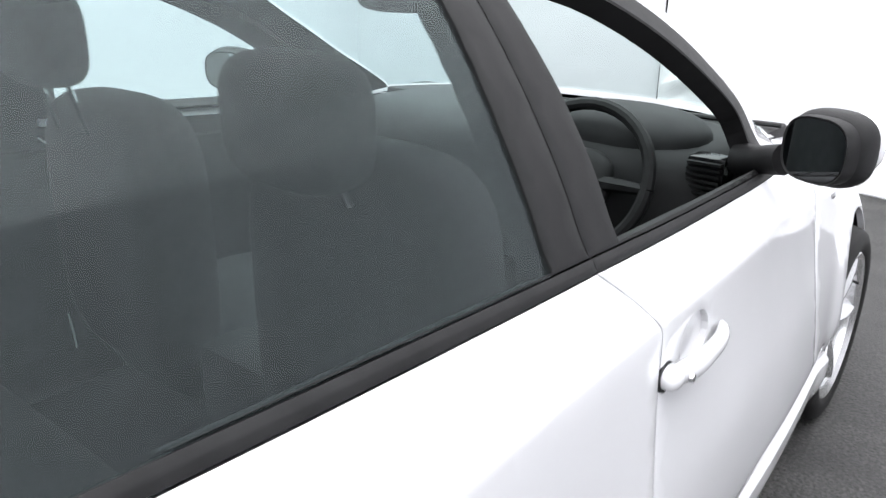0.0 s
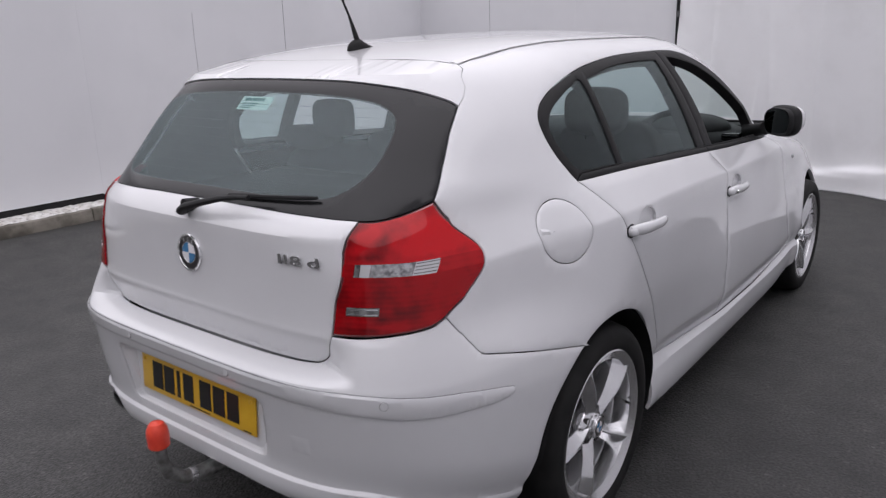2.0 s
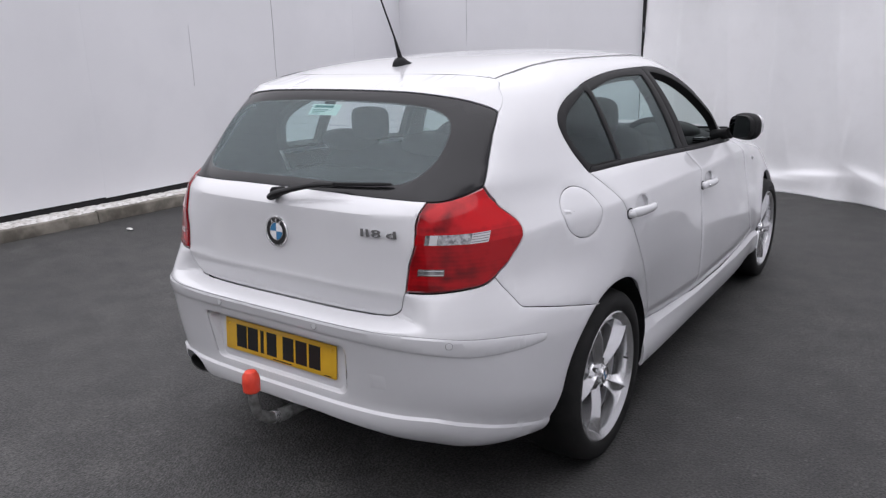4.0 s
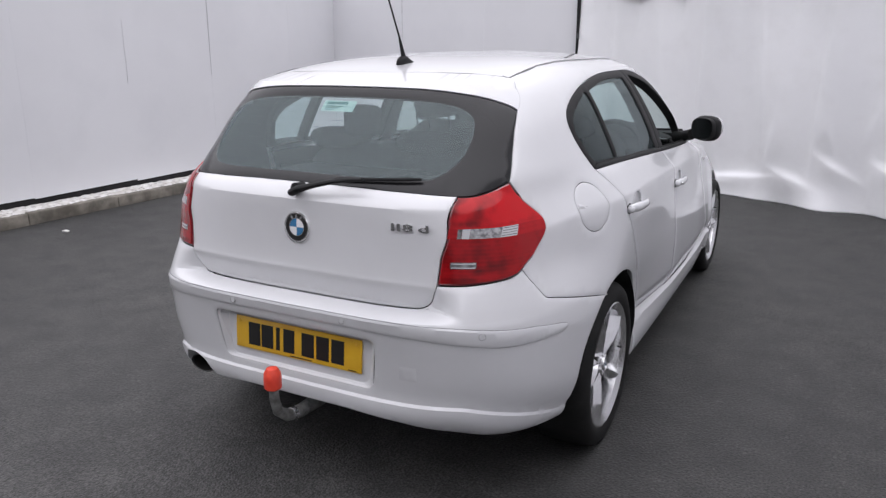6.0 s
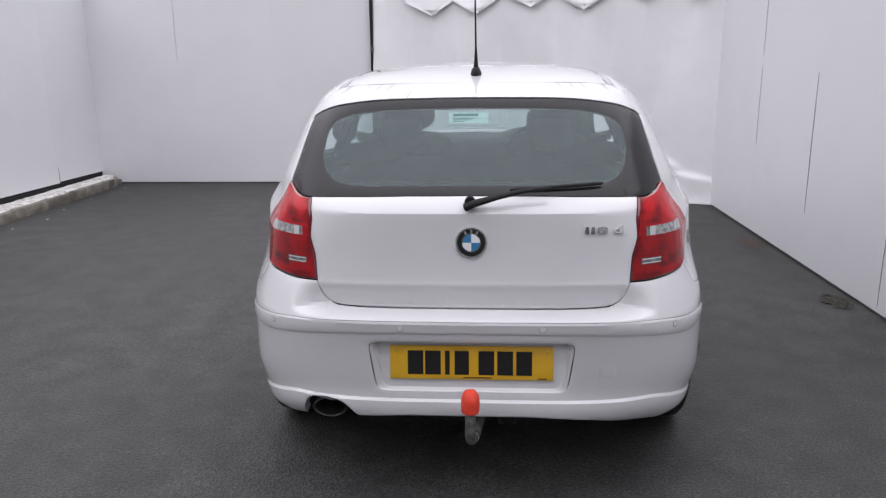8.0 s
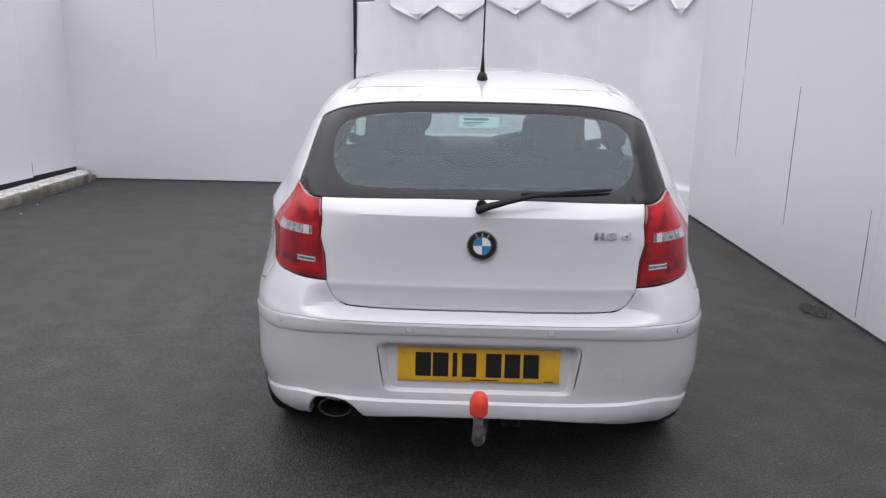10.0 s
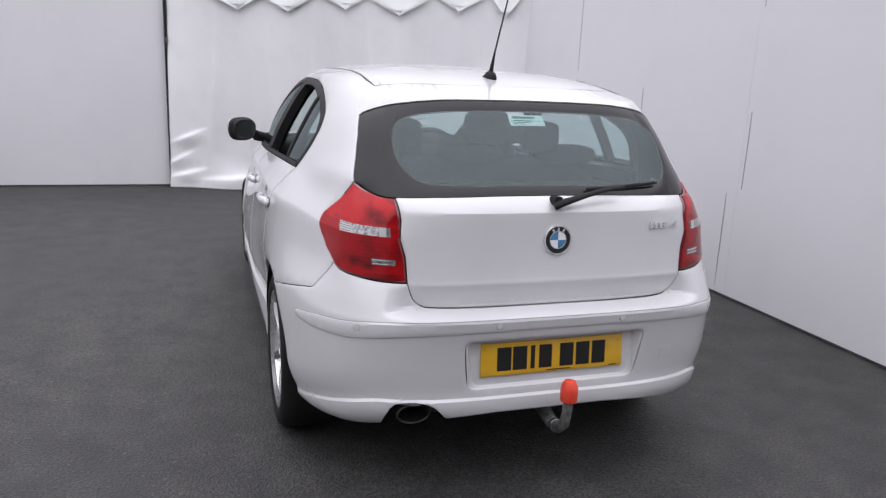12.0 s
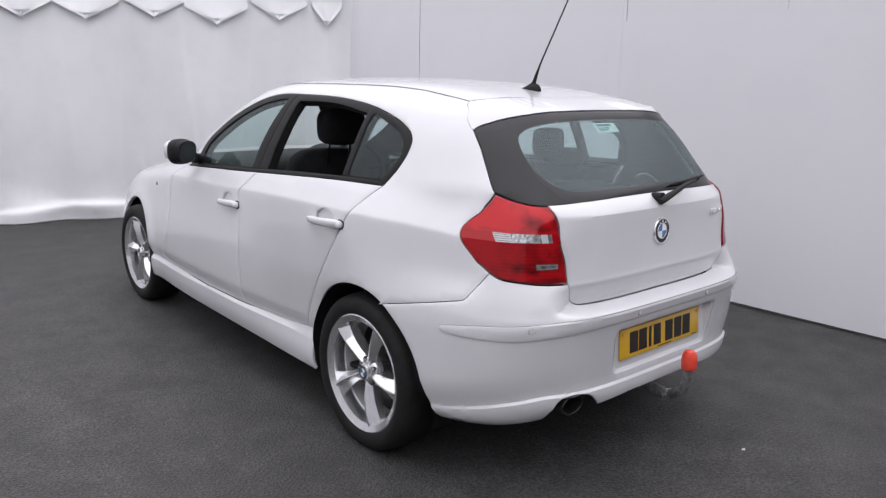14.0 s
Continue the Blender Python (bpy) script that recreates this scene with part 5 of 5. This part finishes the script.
dash = part("dashboard", blob(0, 1.93, 0.80, 0.64, 0.26, 0.195, 4.5, 40, 18), LINING, car, "dark grey soft dashboard")
part("instrument_hood", blob(0.32, 1.86, 0.955, 0.225, 0.15, 0.085, 2.6), LINING, dash)
part("instrument_face", block(0.20, 0.45, 1.735, 1.745, 0.90, 0.985, 0.004), GLOSS_BLACK, dash)
vent = part("air_vent", block(0.545, 0.630, 1.735, 1.80, 0.875, 0.965, 0.008), GLOSS_BLACK, dash, "ribbed side air vent")
for k in range(6):
    z = 0.888 + 0.0130 * k
    part("vent_slat", block(0.551, 0.624, 1.721, 1.738, z - 0.0028, z + 0.0028), TRIM, dash)
part("glove_box", block(-0.55, -0.15, 1.66, 1.72, 0.66, 0.82, 0.015), LINING, dash)
part("centre_console", block(-0.12, 0.12, 0.9, 1.75, 0.32, 0.62, 0.03), LINING, car)
wheel_m = Matrix.Translation((0.325, 1.64, 0.895)) @ pose(0, 0, 0, 65, 0, 0)
ring = tube([(0.176 * math.cos(k * math.pi / 18), 0.176 * math.sin(k * math.pi / 18), 0) for k in range(37)], 0.0155, 10)
ring.transform(wheel_m)
steer = part("steering_wheel", ring, TRIM, car, "black leather steering wheel")
hub = blob(0, 0, -0.015, 0.085, 0.075, 0.03, 2.6)
hub.transform(wheel_m)
part("steering_hub", hub, TRIM, steer)
for a, b in (((-0.172, 0, 0), (-0.06, 0, -0.01)), ((0.172, 0, 0), (0.06, 0, -0.01)), ((0.0, -0.172, 0), (0.0, -0.05, -0.01))):
    sp = tube([a, b], [0.012, 0.02], 8)
    sp.transform(wheel_m)
    part("steering_spoke", sp, TRIM, steer)
col = tube([(0.325, 1.66, 0.88), (0.325, 1.87, 0.78)], 0.045, 14)
part("steering_column", col, LINING, steer)
part("stalk", tube([(0.37, 1.70, 0.88), (0.49, 1.695, 0.885)], 0.009, 8), TRIM, steer)
im = part("interior_mirror", blob(0.0, 1.40, 1.285, 0.115, 0.02, 0.034, 3.0), TRIM, car, "interior mirror on the windscreen")
part("mirror_stem", tube([(0, 1.41, 1.30), (0, 1.45, 1.335)], 0.011, 10), TRIM, im)
for x in (-0.33, 0.33):
    part("sun_visor", block(x - 0.17, x + 0.17, 1.05, 1.22, 1.335, 1.35, 0.006), HEADLINER, car)
part("floor_mat", block(-0.745, 0.745, -0.3, 2.1, 0.255, 0.275, 0.004), LINING, car)
part("firewall", block(-0.66, 0.66, 2.16, 2.2, 0.24, 0.93, 0.004), LINING, car)
# printed sticker inside the rear window
st = sheet("window_sticker", [R(-0.082, 1.262), R(0.050, 1.262), R(0.050, 1.295), R(-0.082, 1.295)], car, [STICKER], thick=0.0006, step=0.02, lift=-0.009, gap=0, bevel=0, label="pale printed sticker on the rear window")
for zz, w, h in ((1.287, 0.085, 0.0075), (1.2775, 0.07, 0.0025), (1.272, 0.06, 0.0025), (1.267, 0.04, 0.0025)):
    sheet("bar", [R(-0.068, zz - h / 2), R(-0.068 + w, zz - h / 2), R(-0.068 + w, zz + h / 2), R(-0.068, zz + h / 2)], st, [STICKER_INK], thick=0.0004, step=0.03, lift=-0.0083, gap=0, bevel=0)


# ---- ground, walls, kerb, hanging sheet ----
vs, fs = [], []
grid = [-60, -40, -25, -15, -10] + [-8 + 16 * k / 40 for k in range(41)] + [10, 15, 25, 40, 60]
for y in grid:
    for x in grid:
        flat = max(0.0, 1 - math.hypot(x, y - 1) / 14)
        vs.append((x, y, 0.006 * flat * (noise.noise((x * 0.5, y * 0.5, 3.0)) - 0.3) if abs(x) < 9 and abs(y) < 9 else -0.004))
k = len(grid)
fs = [(j * k + i, j * k + i + 1, (j + 1) * k + i + 1, (j + 1) * k + i) for j in range(k - 1) for i in range(k - 1)]
tagged(mesh_object("ground", vs, fs, ASPHALT), "dark grey worn asphalt", kind="structure")


def wall(name, a, b, seams, height, thick, foot, label, cracks=()):
    """A boarded wall from a to b (plan points): a dark backing with white boards, each its own piece, butted close; cracks are stretches (place, low, high, width) where a joint gapes."""
    a, b = Vector((*a, 0)), Vector((*b, 0))
    d = (b - a).normalized()
    n = Vector((d.y, -d.x, 0))
    length = (b - a).length
    axes = Matrix(((d.x, n.x, 0, a.x), (d.y, n.y, 0, a.y), (0, 0, 1, 0), (0, 0, 0, 1)))

    def slab(s0, s1, z0, z1, o0, o1, bevel):
        bm = block(s0, s1, o0, o1, z0, z1, bevel)
        bm.transform(axes)
        return bm
    # raised wall: near-black backing colour stands in for shade in the gap below the boards
    w = part(name, slab(0, length, 0.09 if foot > 0.1 else 0, height, -thick, -0.012, 0), LINING if foot > 0.1 else JOINT, None)
    tagged(w, label, kind="structure")
    cuts = [0] + seams + [length]
    rnd = random.Random(len(name))
    for s0, s1 in zip(cuts, cuts[1:]):
        bm = slab(s0 + 0.0003, s1 - 0.0003, foot - 0.004, height, -0.012, rnd.uniform(-0.0012, 0.0012), 0)
        if foot > 0.1:
            # the lower edges do not quite line up
            dip = rnd.uniform(-0.014, 0.014)
            for v in bm.verts:
                if v.co.z < 1:
                    v.co.z += dip * (1 if (v.co - a).dot(d) < (s0 + s1) / 2 else -0.6)
        part("board", bm, PANEL, w, angle=5)
    for at, z0, z1, wide in cracks:
        bm = bmesh.new()
        left, right = [], []
        m = 12
        for k in range(m + 1):
            t = k / m
            half = wide / 2 * min(1.0, 3.2 * t, 3.2 * (1 - t)) + 0.0003
            z = z0 + (z1 - z0) * t
            q = at + 0.0012 * math.sin(9 * z + at)
            left.append(bm.verts.new((q - half, 0.0022, z)))
            right.append(bm.verts.new((q + half, 0.0022, z)))
        for k in range(m):
            bm.faces.new((left[k], right[k], right[k + 1], left[k + 1]))
        for f in bmesh.ops.extrude_face_region(bm, geom=bm.faces[:])["geom"]:
            if isinstance(f, bmesh.types.BMVert):
                f.co.y -= 0.004
        bmesh.ops.recalc_face_normals(bm, faces=bm.faces)
        bm.transform(axes)
        part("open_joint", bm, JOINT, w)
    return w


wall("wall_right", (2.29, 4.95), (2.29, -7.0), [1.48, 2.63, 3.83, 5.02, 6.19, 7.36, 8.53, 9.7, 10.87], 2.5, 0.09, 0.022, "white smooth board wall with thin vertical joints",
     [(1.48, 1.48, 2.4, 0.003), (1.48, 0.75, 1.4, 0.0015), (2.595, 0.38, 1.36, 0.006), (3.73, 0.05, 0.7, 0.005), (3.87, 0.75, 1.25, 0.0025), (3.86, 1.9, 2.4, 0.002), (5.04, 1.9, 2.4, 0.002)])
wall("wall_back", (-4.95, 6.16), (-1.40, 6.16), [1.14, 2.33], 2.5, 0.09, 0.022, "white smooth board wall with thin vertical joints",
     [(1.14, 1.50, 2.4, 0.0016)])
wall("wall_left", (-4.92, -7.0), (-4.92, 6.16), [1.47, 2.64, 3.81, 4.98, 6.15, 7.32, 8.51, 9.65, 10.80, 12.18], 2.5, 0.09, 0.168, "white smooth board wall raised above the kerb",
     [(9.65, 1.15, 1.75, 0.0012), (10.80, 1.20, 2.3, 0.0016), (12.18, 0.17, 0.34, 0.006)])
# unseen wall added behind the camera; it cuts the light on the car's rear
back = part("dimming_wall", block(-12, 9, -9.4, -9.2, 0, 5.5), FAR_WALL, None)
tagged(back, "plain grey rendered wall added out of view to dim the car's rear", kind="structure")
# added backdrop beyond the sheet, kept low so that the roof reflects sky
far = part("added_wall_behind", block(-3.2, 6.5, 8.6, 8.8, 0, 2.8), FAR_WALL, None)
tagged(far, "plain grey rendered wall added behind the sheet", kind="structure")
post = part("post", block(-1.405, -1.372, 6.10, 6.19, 0, 2.5, 0.004), TRIM, None)
tagged(post, "dark upright post between wall and sheet", "post", kind="structure")
for z in (1.05, 1.62):
    part("clip", block(-1.392, -1.366, 6.085, 6.105, z - 0.03, z + 0.03, 0.004), JOINT, post)

kerb = part("kerb", block(-5.18, -4.68, -7.0, 6.14, -0.05, 0.06), KERB, None)
tagged(kerb, "worn concrete kerb with a broken white mortar top", kind="structure")
rnd = random.Random(5)
y = -7.0
while y < 6.05:
    y1 = min(6.10, y + 0.915)
    last = y1 > 6.05
    bm = block(-4.98, -4.615 + rnd.uniform(-0.006, 0.006), y + 0.0012, y1 - 0.0012, -0.03, 0.100 + rnd.uniform(-0.004, 0.004), 0.014, 2)
    bmesh.ops.subdivide_edges(bm, edges=[e for e in bm.edges if e.calc_length() > 0.3], cuts=14, use_grid_fill=True)
    for v in bm.verts:
        q = noise.noise(v.co * 6) * 0.014 + noise.noise(v.co * 31) * 0.005
        v.co.x += q if v.co.x > -4.75 else 0
        v.co.z += noise.noise(v.co * 14) * 0.005 if v.co.z > 0.05 else 0
        if last and v.co.x > -4.75:
            # the end stone is broken off at a slant
            v.co.x -= max(0.0, v.co.y - 5.93) * 0.5
    part("kerb_stone", bm, KERB, kerb)
    # a ragged bed of pale mortar between the stone and the wall
    nu, nv = 44, 7
    vs = []
    for i in range(nu + 1):
        yy = y + (y1 - y) * i / nu
        rim = -4.672 + 0.040 * noise.noise((yy * 5, 1.3, 0)) + 0.022 * noise.noise((yy * 17, 4.1, 0)) - (max(0.0, yy - 5.93) * 0.5 if last else 0)
        for j in range(nv + 1):
            xx = -4.915 + (rim + 4.915) * j / nv
            edge = 0.0 if j in (0, nv) else 1.0
            vs.append((xx, yy, 0.099 + edge * (0.017 + 0.008 * noise.noise((xx * 22, yy * 22, 2.0)) + 0.006 * noise.noise((xx * 60, yy * 60, 5.0))) - 0.004 * (1 - edge)))
    mesh_object("mortar", vs, [(i * (nv + 1) + j, (i + 1) * (nv + 1) + j, (i + 1) * (nv + 1) + j + 1, i * (nv + 1) + j + 1)[::-1] for i in range(nu) for j in range(nv)], KERB_TOP, kerb, "crumbling pale mortar")
    y = y1


def hanging_sheet():
    a, b = Vector((-1.37, 6.12, 0)), Vector((2.340, 4.725, 0))
    d = (b - a).normalized()
    n = Vector((d.y, -d.x, 0))
    length = (b - a).length
    nu, nv = 300, 170
    hooks = [0.50, 1.08, 1.66, 2.27, 2.88, 3.46, 3.86]
    flaps = [(0.80, 1.975, 0.28), (1.36, 1.972, 0.29), (1.97, 2.02, 0.30), (2.56, 1.972, 0.30), (3.19, 2.045, 0.29), (3.69, 2.005, 0.15)]
    # creases: place, height, slope, width, depth, reach; sharp above and soft below
    creases = [(3.45, 0.40, -0.40, 0.045, 0.040, 0.14), (3.02, 0.38, -0.62, 0.045, 0.036, 0.20), (2.62, 0.24, -0.35, 0.05, 0.035, 0.20), (3.75, 0.26, -0.15, 0.04, 0.04, 0.2),
               (2.05, 0.20, 0.10, 0.035, 0.045, 0.28), (1.35, 0.15, -0.04, 0.035, 0.05, 0.40), (0.75, 0.12, 0.08, 0.03, 0.05, 0.30),
               (0.22, 0.58, 0.42, 0.028, 0.045, 0.15), (0.12, 0.33, 0.55, 0.028, 0.05, 0.13), (0.20, 0.16, 0.25, 0.028, 0.05, 0.15),
               (3.30, 0.85, 3.0, 0.030, 0.016, 0.16), (2.92, 0.75, -4.0, 0.035, 0.014, 0.20), (2.40, 0.60, 5.0, 0.035, 0.015, 0.22), (1.75, 0.55, -6.0, 0.035, 0.014, 0.25), (0.95, 0.70, 6.0, 0.03, 0.016, 0.25),
               (0.52, 1.15, 14.0, 0.040, 0.026, 0.75), (1.10, 1.30, -16.0, 0.045, 0.022, 0.70), (1.62, 1.10, 18.0, 0.040, 0.024, 0.75), (2.24, 1.25, -15.0, 0.045, 0.026, 0.70), (2.86, 1.15, 16.0, 0.040, 0.022, 0.75), (3.42, 1.25, -18.0, 0.035, 0.024, 0.70)]

    def point(s, z):
        o = 0.040 * math.sin(s * 5.2 + 0.5 * math.sin(z * 1.6)) + 0.018 * math.sin(s * 10.7 + 1.3 + 0.3 * z)
        o += 0.045 * noise.noise((s * 1.5, z * 0.35, 1.7)) + 0.020 * noise.noise((s * 3.1, z * 0.8, 7.1)) + 0.005 * noise.noise((s * 6, z * 2.2, 2.1)) + 0.0012 * noise.noise((s * 17, z * 12, 3.3))
        for s0, z0, slope, w, h, reach in creases:
            q = ((z - z0) - (s - s0) * slope) / math.sqrt(1 + slope * slope)
            along = ((s - s0) + (z - z0) * slope) / math.sqrt(1 + slope * slope)
            o += h * (math.exp(-(q / w) ** 2) if q > 0 else math.exp(-(q / (3.4 * w)) ** 2)) * math.exp(-((along / reach) ** 2))
        low = max(0.0, 1 - z / 0.40)
        o += low * low * (0.05 + 0.07 * noise.noise((s * 2.2, 0.0, 4.0))) + low * 0.010 * math.sin(s * 9 + z * 8)
        # slack: the middle sags back below
        o -= 0.12 * math.sin(math.pi * s / length) * max(0.0, 1 - z / 1.9)
        # hung at the hooks: shallow fans below each hook, a valley under each flap
        near = min(abs(s - h) for h in hooks)
        top = max(0.0, (z - 1.40) / 0.75) ** 2
        o += top * 0.05 * math.cos(min(1.0, near / 0.32) * math.pi / 2)
        for c, tip, half in flaps:
            fall = tip - z
            if -0.05 < fall < 0.34:
                o -= 0.014 * math.exp(-((s - c) / (0.03 + 0.12 * max(0.0, 0.34 - fall))) ** 2) * (1 - fall / 0.34)
        return a + d * s + n * (o + 0.02) + Vector((0, 0, z))
    vs, fs = [], []
    for j in range(nv + 1):
        for i in range(nu + 1):
            s = length * i / nu
            near = min(abs(s - h) for h in hooks)
            height = 2.33 - 0.15 * max(0.0, math.sin(min(1.0, near / 0.29) * math.pi / 2)) ** 1.5
            vs.append(point(s, 0.004 + (height - 0.004) * j / nv))
    fs = [(j * (nu + 1) + i, j * (nu + 1) + i + 1, (j + 1) * (nu + 1) + i + 1, (j + 1) * (nu + 1) + i) for j in range(nv) for i in range(nu)]
    ob = mesh_object("tarpaulin", vs, fs, SHEET, None, "white wrinkled tarpaulin hung as a screen wall")
    tagged(ob, category="tarpaulin")
    so = ob.modifiers.new("thickness", "SOLIDIFY")
    so.thickness = 0.002
    # the top edge is folded over and hangs in blunt points
    for c, tip, half in flaps:
        bm = bmesh.new()
        rows = []
        m = 16
        for j in range(m + 1):
            z = 2.34 - (2.34 - tip) * (j / m) ** 0.8
            reach = min(half, (1.9 if half > 0.2 else 0.8) * (z - tip)) + 0.003
            free = min(1.0, max(0.0, (2.24 - z) / 0.2))
            row = []
            for i in range(13):
                t = i / 6 - 1
                q = min(length, max(0.0, c + reach * t))
                lie = max((point(q, z) - a).dot(n), (point(c, z) - a).dot(n))
                row.append(bm.verts.new(a + d * q + n * (lie + 0.014 + 0.045 * free + 0.006 * math.sin(5 * t + 9 * c)) + Vector((0, 0, z))))
            rows.append(row)
        for p, q in zip(rows, rows[1:]):
            for i in range(12):
                bm.faces.new((p[i], q[i], q[i + 1], p[i + 1]))
        bmesh.ops.recalc_face_normals(bm, faces=bm.faces)
        part("folded_edge", bm, SHEET, ob)
    return ob


hanging_sheet()


# small things on the ground
def chip(name, x, y, r, material_, label, category):
    bm = blob(x, y, r * 0.25, r, r * 0.6, r * 0.3, 2.2, 10, 6)
    for v in bm.verts:
        v.co += Vector((noise.noise(v.co * 60), noise.noise(v.co * 60 + Vector((5, 0, 0))), 0)) * r * 0.3
    tagged(part(name, bm, material_, None), label, category)


def litter(name, cx, cy, rx, ry, count, material_, label, seed):
    """A drift of tiny leaf and grit scraps, one uncountable heap."""
    rnd_ = random.Random(seed)
    vs, fs = [], []
    for _ in range(count):
        an, q = rnd_.uniform(0, 2 * math.pi), rnd_.random() ** 0.6
        x, y = cx + rx * q * math.cos(an), cy + ry * q * math.sin(an)
        r, turn = rnd_.uniform(0.006, 0.018), rnd_.uniform(0, math.pi)
        k = len(vs)
        z = rnd_.uniform(0.002, 0.008)
        for i, (u, w) in enumerate(((1, 0), (0.2, 0.5), (-0.9, 0.1), (-0.1, -0.5))):
            vs.append((x + r * (u * math.cos(turn) - w * math.sin(turn)), y + r * (u * math.sin(turn) + w * math.cos(turn)), z + 0.003 * (i % 2)))
        vs.append((x, y, z + 0.006))
        fs += [(k + i, k + (i + 1) % 4, k + 4) for i in range(4)] + [(k + 3, k + 2, k + 1, k)]
    tagged(mesh_object(name, vs, fs, material_, smooth=False), label, "litter", kind="stuff")


chip("litter_scrap", -4.11, 1.21, 0.035, STONE, "small white scrap lying on the asphalt", "litter")
chip("pale_stone", 0.357, -1.029, 0.011, STONE, "tiny pale stone on the asphalt", "stone")
rnd = random.Random(8)
for k in range(7):
    chip("pale_stone", -4.54 + rnd.uniform(0, 0.22), 3.2 + 0.4 * k + rnd.uniform(-0.2, 0.2), rnd.uniform(0.006, 0.014), STONE, "pale stone chip beside the kerb", "stone")
LEAF = varied(material("brown_leaf", (0.12, 0.07, 0.045), 0.8), (0.07, 0.042, 0.03), (0.15, 0.09, 0.06), 40)
MOULD = varied(material("mossy_leaf_mould", (0.1, 0.09, 0.06), 0.9), (0.022, 0.021, 0.017), (0.075, 0.066, 0.05), 50)
rnd = random.Random(3)
for k in range(4):
    chip("dead_leaf", 2.24 + rnd.uniform(-0.02, 0.02), -0.12 + 0.11 * k + rnd.uniform(-0.05, 0.05), rnd.uniform(0.006, 0.012), LEAF, "small dead leaf at the foot of the wall", "leaf")
litter("leaf_mould", 2.17, 1.46, 0.085, 0.15, 170, MOULD, "damp mossy leaf mould at the foot of the wall", 11)
litter("leaf_litter", 2.16, 2.97, 0.11, 0.20, 120, LEAF, "thin drift of brown leaf scraps by the wall", 12)
litter("grit", -4.30, 5.35, 0.16, 0.14, 26, KERB, "scattered pale grit near the kerb", 13)
